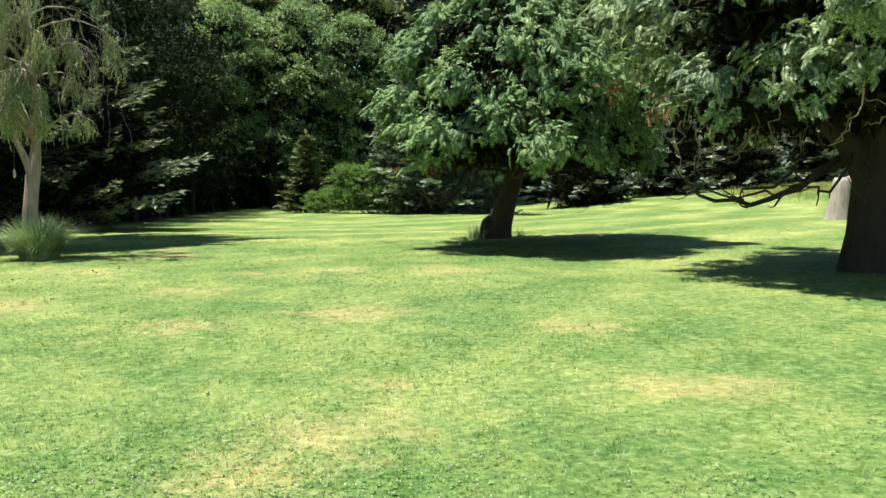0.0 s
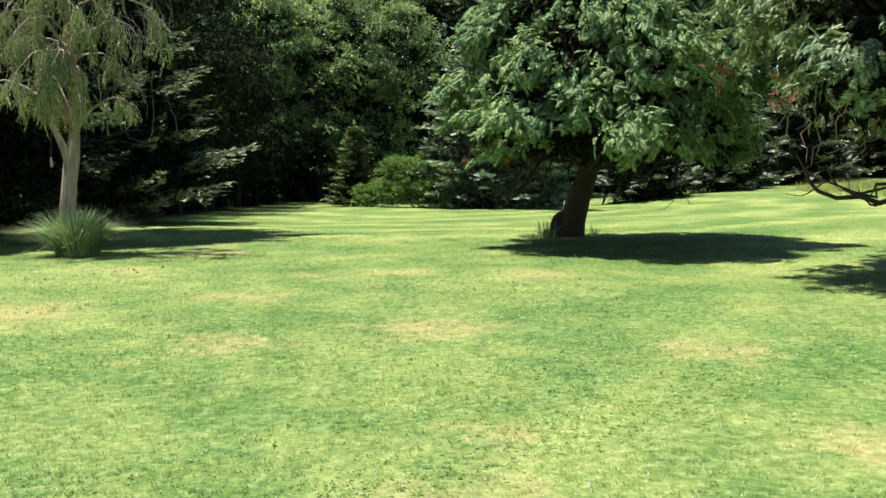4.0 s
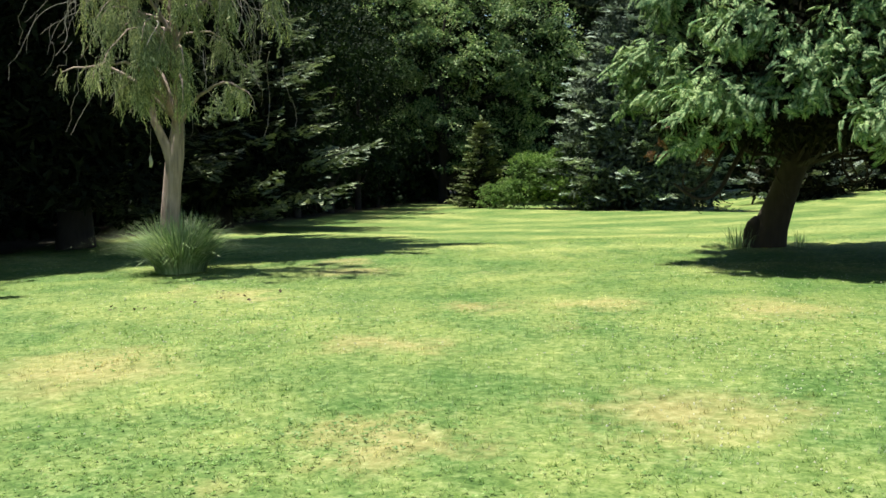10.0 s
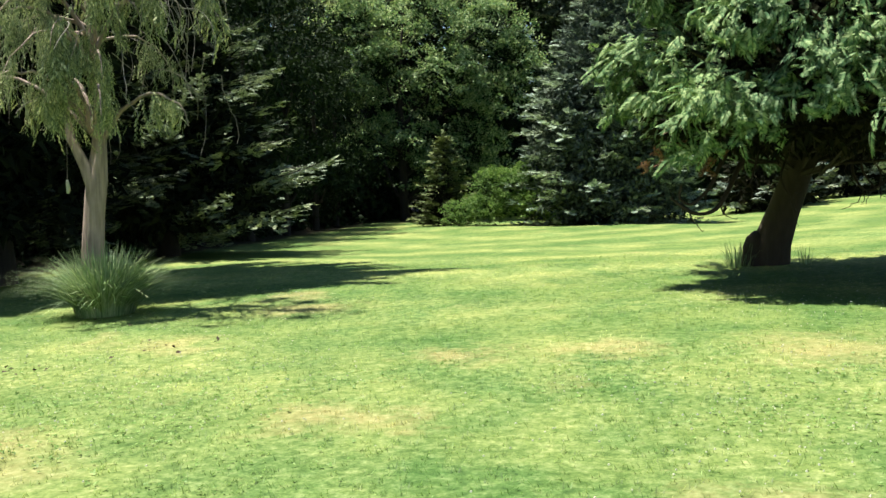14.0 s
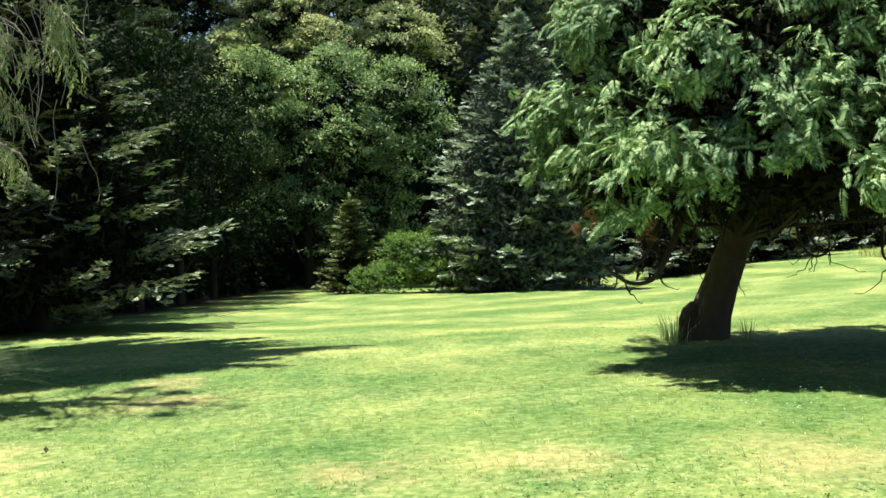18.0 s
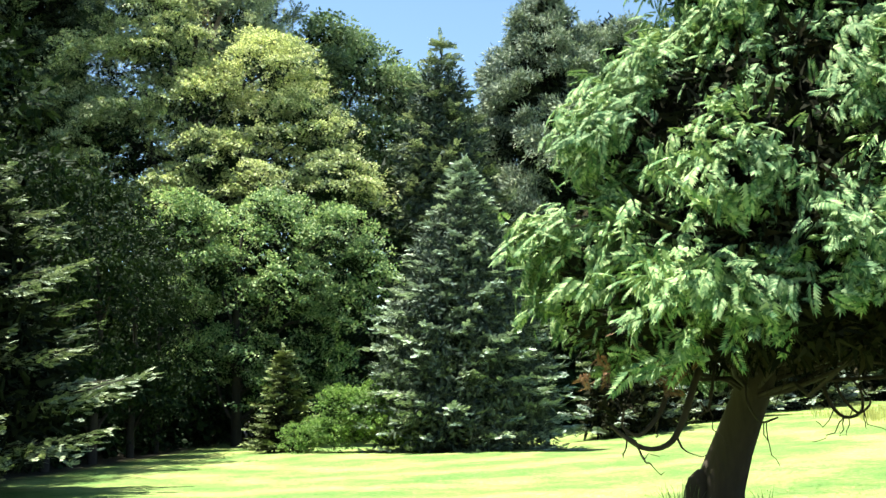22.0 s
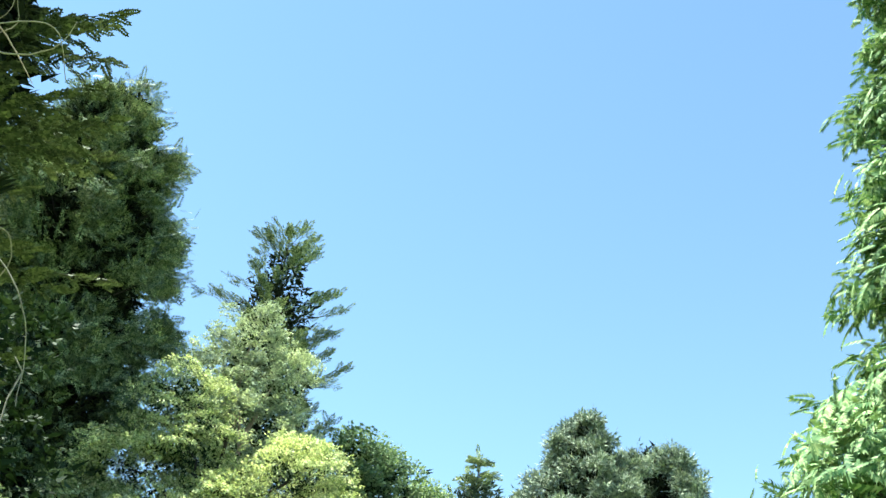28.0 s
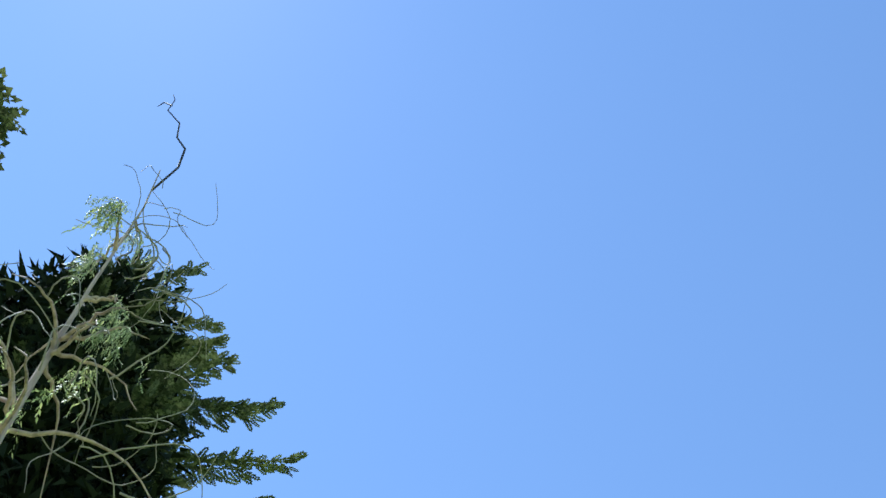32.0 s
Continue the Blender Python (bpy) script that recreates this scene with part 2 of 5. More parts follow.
# leaves coloured near black: the wood's shade is put into their colour
M_DARKWOOD = leaf_mat("shade_dark_leaves", (0.008, 0.016, 0.007), (0.014, 0.027, 0.011), (0.03, 0.048, 0.02), 0.4, 0.12)
M_SHRUB = leaf_mat("shrub_leaves", (0.09, 0.17, 0.045), (0.17, 0.28, 0.085), (0.3, 0.4, 0.16), 0.9, 0.3)
M_SEDGE = leaf_mat("sedge_blades", (0.18, 0.28, 0.14), (0.34, 0.46, 0.25), (0.58, 0.64, 0.44), 1.5, 0.3)
M_TREFOIL = leaf_mat("clover_leaves", (0.1, 0.2, 0.055), (0.19, 0.315, 0.1), (0.36, 0.47, 0.22), 0.8, 0.3, 0.5)
M_STRAW = leaf_mat("straw_grass", (0.25, 0.27, 0.1), (0.36, 0.36, 0.15), (0.5, 0.48, 0.25), 0.6, 0.45)
M_CLOVER = leaf_mat("clover_flowers", (0.4, 0.42, 0.34), (0.55, 0.55, 0.47), (0.7, 0.69, 0.6), 1.0, 0.2)
M_OLIVE = leaf_mat("olive_needles", (0.09, 0.12, 0.05), (0.16, 0.2, 0.09), (0.28, 0.31, 0.16), 0.7, 0.1)
M_GREYFIR = leaf_mat("grey_green_needles", (0.1, 0.14, 0.1), (0.23, 0.28, 0.2), (0.48, 0.52, 0.38), 0.7, 0.08)
M_FARFIR = leaf_mat("far_fir_needles", (0.095, 0.13, 0.105), (0.195, 0.24, 0.195), (0.43, 0.46, 0.38), 0.4, 0.06)
# near-black inner foliage: the shade of crown gaps put into its colour
M_GAPSHADE = leaf_mat("gap_shade_foliage", (0.008, 0.01, 0.006), (0.016, 0.017, 0.01), (0.034, 0.03, 0.018), 0.7, 0.0, 0.9)
# a darker copy of the spruce needles, painted as shade between the tiers
M_SHADESPRUCE = leaf_mat("shade_dark_spruce_needles", (0.035, 0.05, 0.042), (0.07, 0.09, 0.075), (0.12, 0.145, 0.12), 0.7, 0.0, 0.9)
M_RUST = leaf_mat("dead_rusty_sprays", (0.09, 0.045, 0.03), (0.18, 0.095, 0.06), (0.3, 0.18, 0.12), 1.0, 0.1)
# needles coloured near black for the shade inside firs and pines
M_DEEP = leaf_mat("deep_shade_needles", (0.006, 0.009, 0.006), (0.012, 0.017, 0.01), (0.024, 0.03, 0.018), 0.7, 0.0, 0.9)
M_BARK = bark_mat("cedar_bark", (0.025, 0.018, 0.013), (0.07, 0.05, 0.036))
M_GREYBARK = bark_mat("grey_bark", (0.06, 0.042, 0.034), (0.64, 0.48, 0.41), (20, 20, 2.2), 1.0)
M_FIRBARK = bark_mat("fir_bark", (0.014, 0.011, 0.009), (0.042, 0.033, 0.028))
M_DEAD = bark_mat("bleached_wood", (0.12, 0.1, 0.085), (0.36, 0.32, 0.28), (20, 20, 20), 0.3)
M_STUMP_DARK = bark_mat("brown_dead_leaves", (0.03, 0.02, 0.012), (0.1, 0.065, 0.04), (30, 30, 30), 0.2)
M_STUMP = bark_mat("weathered_stump_wood", (0.17, 0.14, 0.125), (0.46, 0.4, 0.365), (11, 11, 2.5), 1.0)


# ---- mesh helpers ----
def rng_of(seed):
    return np.random.default_rng(seed)


def smooth(a, b, v):
    t = np.clip((np.asarray(v, float) - a) / (b - a), 0, 1)
    return t * t * (3 - 2 * t)


def ground_z(x, y):
    """Height of the lawn: it leans up to the right, swells at the cedar and dips before the spruces."""
    x, y = np.asarray(x, float), np.asarray(y, float)
    far = smooth(22, 42, y)
    across = 0.0304 * np.clip(x, -14, 14) * (1 - 0.7 * far)
    along = 0.014 * np.clip(y, -30, 18) - 0.017 * np.clip(y - 18, 0, 24)
    rise = 0.085 * np.clip(x - 2.8, 0, 16) * smooth(22, 42, y) * (1 - 0.6 * smooth(60, 140, y))
    bumps = 0.03 * np.sin(x * 0.9 + 1.3) * np.sin(y * 0.7) + 0.05 * np.sin(x * 0.31 + y * 0.23)
    return 0.07 + across + along + rise + bumps * smooth(3, 10, np.hypot(x, y))


def mesh_of(name, verts, faces, material, soft=False):
    """A mesh from arrays: verts (n, 3), faces (m, 3 or 4)."""
    verts, faces = np.asarray(verts, np.float32), np.asarray(faces, np.int32)
    me = bpy.data.meshes.new(name)
    m, k = faces.shape
    me.vertices.add(len(verts))
    me.vertices.foreach_set("co", verts.ravel())
    me.loops.add(m * k)
    me.loops.foreach_set("vertex_index", faces.ravel())
    me.polygons.add(m)
    me.polygons.foreach_set("loop_start", np.arange(0, m * k, k, dtype=np.int32))
    me.polygons.foreach_set("use_smooth", np.full(m, soft))
    me.update(calc_edges=True)
    me.materials.append(material)
    return me


def thing(name, at, label, category, group="", kind=""):
    ob = new(name)
    ob.location = at
    ob.empty_display_size = 0.2
    return tagged(ob, label, category, group, kind)


def child(name, me, parent, label=""):
    ob = new(name, me)
    ob.parent = parent
    return tagged(ob, label) if label else ob


def unit(v):
    return v / np.maximum(np.linalg.norm(v, axis=-1, keepdims=True), 1e-9)


def frames_of(way, up):
    """Turns (n, 3, 3) whose first column runs along way and whose third leans to up."""
    x = unit(way)
    y = unit(np.cross(up, x))
    return np.stack([x, y, np.cross(x, y)], -1)


def scatter(template, places, turns, sizes):
    """Copies of a small template at each place, joined: verts and faces."""
    tv, tf = template
    v = np.einsum("nij,kj->nki", turns, tv) * np.asarray(sizes)[:, None, None] + places[:, None, :]
    f = tf[None] + (np.arange(len(places)) * len(tv))[:, None, None]
    return v.reshape(-1, 3), f.reshape(-1, tf.shape[1])


def joined(parts):
    vs, fs, at = [], [], 0
    for v, f in parts:
        vs.append(v)
        fs.append(f + at)
        at += len(v)
    return np.concatenate(vs), np.concatenate(fs)


def rhomb(base, way, side, lift=0.0):
    b, w, s = np.array(base, float), np.array(way, float), np.array(side, float)
    z = np.array([0, 0, lift])
    return [b, b + 0.45 * w + s + z, b + w, b + 0.45 * w - s + z]


def leaf_template(leaves):
    v = np.array([p for leaf in leaves for p in leaf])
    return v, np.arange(len(v)).reshape(-1, 4)


def fan_template(pairs, long, wide, angle, sag):
    """A flat spray: leaflets in pairs along a sagging axis of length 1, and one at the tip."""
    out = []
    for i in range(pairs):
        x = 0.08 + 0.78 * i / pairs
        reach = long * (1 - 0.55 * x)
        for s in (-1, 1):
            a = radians(angle * (1 - 0.3 * x)) * s
            way = (reach * math.cos(a), reach * math.sin(a), -sag * (2 * x * reach + reach * reach) - 0.04)
            side = (-wide * math.sin(a), wide * math.cos(a), 0)
            out.append(rhomb((x, 0, -sag * x * x), way, side, 0.03))
    out.append(rhomb((0.7, 0, -sag * 0.49), (0.35, 0, -sag * 0.6), (0, wide, 0)))
    return leaf_template(out)


def tuft_template(rng, count, long, wide, flat=0.5):
    """Leaves round a twig's end, within about 1 of it."""
    out = []
    for _ in range(count):
        a, e = rng.uniform(0, 2 * math.pi), rng.normal(0.15, flat)
        w = np.array([math.cos(a) * math.cos(e), math.sin(a) * math.cos(e), math.sin(e)])
        s = unit(np.cross(w, rng.normal(0, 0.35, 3) + (0, 0, 1)))
        out.append(rhomb(w * rng.uniform(0.1, 0.6), w * long * rng.uniform(0.7, 1.2), s * wide, -0.05))
    return leaf_template(out)


def strand_template(steps, wide):
    """A hanging strand: narrow leaflets to both sides along the way down (x)."""
    out = []
    for i in range(steps):
        x = i / steps
        s = 1 if i % 2 else -1
        out.append(rhomb((x, 0, 0), (1.9 / steps, s * wide, 0.4 * wide * (-1) ** (i // 2)), (0.02, wide * 0.35, wide * 0.35)))
    return leaf_template(out)


def bough_template(pairs, long, wide):
    """A short fir twig: needles combed to both sides and upward."""
    out = []
    for i in range(pairs):
        x = 0.04 + 0.84 * i / pairs
        r = long * (1 - 0.45 * x)
        for s in (-1, 1):
            way = (r * 0.62, s * r * 0.8, 0.12 * r * (1 if i % 2 else -0.6))
            side = (-s * 0.8 * wide, wide * 0.6, 0)
            out.append(rhomb((x, 0, 0.0), way, side, 0.02))
    out.append(rhomb((0.75, 0, 0), (0.3, 0, 0.02), (0, wide * 1.2, 0)))
    return leaf_template(out)


FAN_FINE = fan_template(5, 0.36, 0.055, 50, 0.22)
BOUGH = bough_template(5, 0.4, 0.055)
LEAVES = tuft_template(rng_of(3), 9, 0.5, 0.2, 0.28)
STRAND = strand_template(9, 0.075)


def tube(points, radii, sides=8, lobes=0.0, seed=0):
    """A tapering limb round a line of points."""
    p, r = np.asarray(points, float), np.asarray(radii, float)
    t = unit(np.gradient(p, axis=0))
    u = np.zeros_like(t)
    last = np.array([0.0, 1.0, 0]) if abs(t[0, 2]) > 0.7 else np.array([0, 0, 1.0])
    for i in range(len(t)):
        last = unit(last - t[i] * (last @ t[i]))
        u[i] = last
    w = np.cross(t, u)
    a = np.linspace(0, 2 * math.pi, sides, endpoint=False)
    ring = 1 + lobes * (0.6 * np.sin(3 * a + seed) + 0.4 * np.sin(5 * a + 2.1 * seed))
    v = p[:, None] + (r[:, None, None] * ring[None, :, None]) * (np.cos(a)[None, :, None] * u[:, None] + np.sin(a)[None, :, None] * w[:, None])
    n = len(p)
    i, j = np.meshgrid(np.arange(n - 1), np.arange(sides), indexing="ij")
    k = (j + 1) % sides
    f = np.stack([i * sides + j, i * sides + k, (i + 1) * sides + k, (i + 1) * sides + j], -1).reshape(-1, 4)
    return v.reshape(-1, 3), f


def bent(rng, start, end, sag=0.0, wiggle=0.05, steps=7):
    """A line from start to end that sags below (or arches above) the straight way."""
    s = np.linspace(0, 1, steps)[:, None]
    start, end = np.asarray(start, float), np.asarray(end, float)
    line = start + (end - start) * s
    line[:, 2] -= (sag * 4 * s * (1 - s))[:, 0]
    far = np.linalg.norm(end - start)
    line[1:-1] += rng.normal(0, wiggle * far / 3, (steps - 2, 3))
    return line


def profile(z, table):
    return np.interp(z, [a for a, _ in table], [b for _, b in table])


def conifer(name, at, height, shape, branches, plumes, size, leaf, bark, trunk, label, template, droop=-0.12, hang=0.1, first=0.5, seed=1, group="", low=0.5, core=4.0):
    """A plain far tree of whorled branches: shape is a table of height and reach; plumes of needles lie along every branch."""
    rng = rng_of(seed)
    x, y = at
    root = thing(name, (x, y, float(ground_z(x, y))), label, "tree", group)
    zs = np.linspace(-0.12, height * 0.97, 14)
    bend = np.stack([0 * zs, 0 * zs, zs], 1)
    bend[1:-1, :2] += rng.normal(0, trunk * 0.12, (12, 2))
    radii = trunk * np.maximum(1 - zs / height, 0.04) ** 0.8 * (1 + 0.55 * np.exp(-np.maximum(zs, 0) / 0.35))
    child("trunk", mesh_of("trunk", *tube(bend, radii, 12, 0.07, seed), bark, True), root)
    z = first + (height - first) * (1 - rng.uniform(0, 1, branches) ** low) * 0.98
    reach = profile(z, shape) * rng.uniform(0.6, 1.18, branches)
    limbs, places, ways, ups, sizes = [], [], [], [], []
    for zi, ri, ai in zip(z, reach, rng.uniform(0, 2 * math.pi, branches)):
        if ri < 0.08:
            continue
        foot = np.array([np.interp(zi, zs, bend[:, 0]), np.interp(zi, zs, bend[:, 1]), zi])
        out = np.array([math.cos(ai), math.sin(ai), 0.0])
        side = np.array([-out[1], out[0], 0])
        k = max(3, int(plumes * ri / size))
        s = 0.25 + 0.75 * np.sqrt(rng.uniform(0, 1, k))
        swing = rng.normal(0, 0.75, k) * (1.15 - 0.5 * s)
        line = foot + out * (ri * s)[:, None] + side * (np.sin(swing) * size * 0.35)[:, None] + rng.normal(0, size * 0.16, (k, 3))
        line[:, 2] += droop * ri * s
        way = out * np.cos(swing)[:, None] + side * np.sin(swing)[:, None]
        way[:, 2] += droop - hang + rng.normal(0, 0.16, k)
        places.append(line)
        ways.append(way)
        ups.append(np.array([0, 0, 1.0]) + 0.6 * out * hang + rng.normal(0, 0.22, (k, 3)))
        sizes.append(size * rng.uniform(0.65, 1.25, k) * (0.75 + 0.25 * min(1, ri / 1.5)))
        q = np.linspace(0, 0.93, 5)
        arm = foot + out * (ri * q)[:, None]
        arm[:, 2] += droop * ri * q
        limbs.append(tube(arm, np.linspace(0.016 + 0.012 * ri, 0.006, 5) * (0.6 + trunk), 4))
    places.append(np.array([0, 0, height - size * 0.9]) + rng.normal(0, size * 0.12, (10, 3)))
    ways.append(rng.normal(0, 0.35, (10, 3)) + (0, 0, 1))
    ups.append(rng.normal(0, 1, (10, 3)))
    sizes.append(np.full(10, size * 0.9))
    outer = scatter(template, np.concatenate(places), frames_of(np.concatenate(ways), np.concatenate(ups)), np.concatenate(sizes))
    child("crown", mesh_of("crown", *outer, leaf), root)
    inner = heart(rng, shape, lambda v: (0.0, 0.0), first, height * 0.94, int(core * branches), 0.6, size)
    child("inner_foliage", mesh_of("inner_foliage", *inner, M_DEEP), root, "inner foliage coloured dark as crown shade")
    tagged(child("branch_work", mesh_of("branch_work", *joined(limbs), bark, True), root), kind="stuff")
    return root


def broadleaf(name, at, height, blobs, clumps, leaf, bark, trunk, label, size=0.35, seed=1, group="", category="tree", each=16, tray=1.5, leafy=None, boughs=True, close=22, level=0.0, dark=None):
    """A leafy tree: rounded masses (x, y, z, radius off the foot), each of many leaf clumps on boughs."""
    rng = rng_of(seed)
    x, y = at
    root = thing(name, (x, y, float(ground_z(x, y))), label, category, group)
    zs = np.linspace(-0.15, height * 0.8, 10)
    stem = np.stack([0.02 * zs * np.sin(zs * 0.4 + seed), 0.02 * zs * np.cos(zs * 0.5), zs], 1)
    if trunk > 0:
        child("trunk", mesh_of("trunk", *tube(stem, trunk * np.linspace(1.2, 0.2, 10), 10, 0.05, seed), bark, True), root)
    total = sum(b[3] ** 2 for b in blobs)
    places, ways, limbs = [], [], []
    for bx, by, bz, br in blobs:
        c = np.array([bx, by, bz])
        if trunk > 0 and boughs:
            s = stem[min(9, max(1, int(9 * (bz - br * 0.8) / (height * 0.8))))]
            limbs.append(tube(bent(rng, s, c, -0.1 * br, 0.08), np.linspace(trunk * 0.45, 0.03, 7), 6))
        k = max(3, int(clumps * br * br / total))
        d = unit(rng.normal(0, 1, (k, 3)))
        d[:, 2] = np.where(d[:, 2] < -0.55, -d[:, 2], d[:, 2])
        at_c = c + d * (br * rng.uniform(0.55, 1.06, k) ** 0.7)[:, None] * (1, 1, 0.85)
        # each clump: a flattened tray of leaf tufts, bent over at its rim
        q = rng.normal(0, 1, (k, each, 3)) * (size * tray, size * tray, size * 0.36 * (1 - 0.6 * level))
        q[..., 2] -= 0.2 * (1 - 0.7 * level) * (q[..., 0] ** 2 + q[..., 1] ** 2) / size
        places.append((at_c[:, None] + q).reshape(-1, 3))
        ways.append((d[:, None] * (1, 1, 0.4) + rng.normal(0, 0.5, (k, each, 3))).reshape(-1, 3))
    p, w = np.concatenate(places), np.concatenate(ways)
    p[:, 2] = np.maximum(p[:, 2], 0.05)
    up = np.array([0, 0, 0.8 + 1.4 * level]) + 0.7 * unit(w) + rng.normal(0, 0.3, p.shape)
    # inner leaves, whose dark colour paints the shade inside the crown
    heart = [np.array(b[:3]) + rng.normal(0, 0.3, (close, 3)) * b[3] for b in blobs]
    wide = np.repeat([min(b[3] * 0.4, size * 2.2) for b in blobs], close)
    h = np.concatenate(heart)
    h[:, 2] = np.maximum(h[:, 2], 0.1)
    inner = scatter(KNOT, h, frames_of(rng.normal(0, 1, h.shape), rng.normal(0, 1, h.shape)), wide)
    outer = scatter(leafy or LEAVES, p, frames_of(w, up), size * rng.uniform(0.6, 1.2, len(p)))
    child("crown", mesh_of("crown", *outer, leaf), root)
    child("inner_foliage", mesh_of("inner_foliage", *inner, dark or M_DARKWOOD), root, "inner leaves coloured dark as shade")
    if limbs:
        tagged(child("branch_work", mesh_of("branch_work", *joined(limbs), bark, True), root), kind="stuff")
    return root

def spiked(template, wide=1.0):
    """The same small foliage with a pointed three-cornered leaflet in place of every four-cornered one."""
    v = template[0].reshape(-1, 4, 3)
    mid = 0.5 * (v[:, 1] + v[:, 3])
    half = 0.5 * (v[:, 1] - v[:, 3]) * wide
    foot = 0.55 * v[:, 0] + 0.45 * mid
    out = np.stack([foot - half, foot + half, v[:, 2]], 1).reshape(-1, 3)
    return out, np.arange(len(out)).reshape(-1, 3)


SPRAY = spiked(fan_template(9, 0.38, 0.045, 54, 0.3), 1.1)
SPRAY_FAR = spiked(fan_template(6, 0.4, 0.065, 50, 0.3), 1.15)
TWIG = spiked(bough_template(6, 0.38, 0.085), 1.35)
TWIG_FAR = spiked(bough_template(4, 0.38, 0.1), 1.35)
KNOT = spiked(tuft_template(rng_of(15), 14, 0.7, 0.085, 0.7), 1.2)
BRISTLE = spiked(bough_template(7, 0.34, 0.035), 1.3)
INNER_TUFT = spiked(tuft_template(rng_of(16), 9, 0.8, 0.09, 0.8), 1.3)


def domes(rng, shape, axis, low, high, count, lump, clumps, sprays, size, template, fall=0.5, squash=0.75, stretch=0.0, ragged=0.16):
    """A crown of rounded boughs with dark gaps between: every bough is a dome shingled with sprays. Gives the mesh and the boughs' places."""
    z = np.linspace(low, high, 200)
    w = np.cumsum(profile(z, shape) + 0.15)
    zs = np.interp((np.arange(count) + rng.uniform(0, 1, count)) / count, w / w[-1], z)
    places, ways, ups, sizes, cores = [], [], [], [], []
    for i, zi in enumerate(zs):
        a = i * 2.39996 + rng.normal(0, 0.35)
        out = np.array([math.cos(a), math.sin(a), 0.0])
        wide = float(profile(zi, shape))
        b = lump * rng.uniform(0.65, 1.3) * min(1.0, 0.35 + wide / 2.2)
        c = np.array([*axis(zi), zi]) + out * max(0.0, wide * rng.uniform(1 - 2 * ragged, 1 + ragged) - 0.7 * b)
        cores.append((c, out, b))
        n = clumps * 4
        d = unit(rng.normal(0, 1, (n, 3)))
        d = d[d @ out + 0.7 * d[:, 2] > -0.05][:clumps]
        n = len(d)
        p = c + d * b * (1, 1, squash) * rng.uniform(0.75, 1.08, (n, 1)) + out * (stretch * b * rng.uniform(-0.4, 1, (n, 1)))
        k = n * sprays
        d, p = np.repeat(d, sprays, 0), np.repeat(p, sprays, 0)
        down = np.array([0, 0, -1.0]) - d * (-d[:, 2:3])
        way = unit(unit(down) * fall + out * 0.55 + d * 0.35 + rng.normal(0, 0.55, (k, 3)))
        places.append(p + rng.normal(0, 0.45 * size, (k, 3)) * (1, 1, 0.7) - way * (0.35 * size))
        ways.append(way)
        ups.append(d + np.array([0, 0, 0.55]) + rng.normal(0, 0.28, (k, 3)))
        sizes.append(size * rng.uniform(0.65, 1.3, k))
    mesh = scatter(template, np.concatenate(places), frames_of(np.concatenate(ways), np.concatenate(ups)), np.concatenate(sizes))
    return mesh, cores


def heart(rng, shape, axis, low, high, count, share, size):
    """Inner twigs and foliage, dark with painted shade, which close a crown to light."""
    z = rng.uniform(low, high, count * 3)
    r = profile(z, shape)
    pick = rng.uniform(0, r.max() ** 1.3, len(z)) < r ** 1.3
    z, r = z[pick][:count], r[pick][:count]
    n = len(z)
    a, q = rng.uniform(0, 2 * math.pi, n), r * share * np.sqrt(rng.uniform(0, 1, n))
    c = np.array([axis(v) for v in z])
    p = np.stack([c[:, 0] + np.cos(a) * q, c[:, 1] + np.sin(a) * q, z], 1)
    return scatter(INNER_TUFT, p, frames_of(rng.normal(0, 1, (n, 3)), rng.normal(0, 1, (n, 3))), size * np.clip(r / 1.6, 0.3, 1) * rng.uniform(0.7, 1.3, n))


def domed_tree(name, at, shape, stem, leaf, bark, label, seed, low, high, count, lump, clumps, sprays, size, template, dark=None, inner=3000, share=0.75, bulk=0.5, category="tree", limb=0.05, middle=None, **more):
    """A tree whose crown is made of domes(): stem gives points and radii (x, y, z, r) off the foot."""
    rng = rng_of(seed)
    x, y = at
    root = thing(name, (x, y, float(ground_z(x, y))), label, category)
    q = np.array(stem, float)
    child("trunk", mesh_of("trunk", *tube(q[:, :3], q[:, 3], 14, 0.07, seed), bark, True), root)
    axis = lambda v: (float(np.interp(v, q[:, 2], q[:, 0])), float(np.interp(v, q[:, 2], q[:, 1])))
    stem_at = axis
    if middle:
        # the crown's own middle line, where it hangs to one side of the stem
        axis = lambda v: tuple(float(np.interp(v, [m[2] for m in middle], [m[i] for m in middle])) for i in (0, 1))
    mesh, cores = domes(rng, shape, axis, low, high, count, lump, clumps, sprays, size, template, **more)
    child("crown", mesh_of("crown", *mesh, leaf), root)
    child("inner_foliage", mesh_of("inner_foliage", *heart(rng, shape, axis, low, high, inner, share, bulk), dark or M_GAPSHADE), root, "inner foliage coloured dark as crown shade")
    if limb:
        arms = []
        for c, out, b in cores:
            foot = max(low * 0.75, c[2] - 0.25 * np.linalg.norm(c[:2] - axis(c[2])))
            start = np.array([*stem_at(foot), foot])
            arms.append(tube(bent(rng, start, c + out * 0.3 * b, -0.12 * b, 0.06, 6), np.linspace(limb, limb * 0.25, 6), 5))
        tagged(child("branch_work", mesh_of("branch_work", *joined(arms), bark, True), root), kind="stuff")
    return root


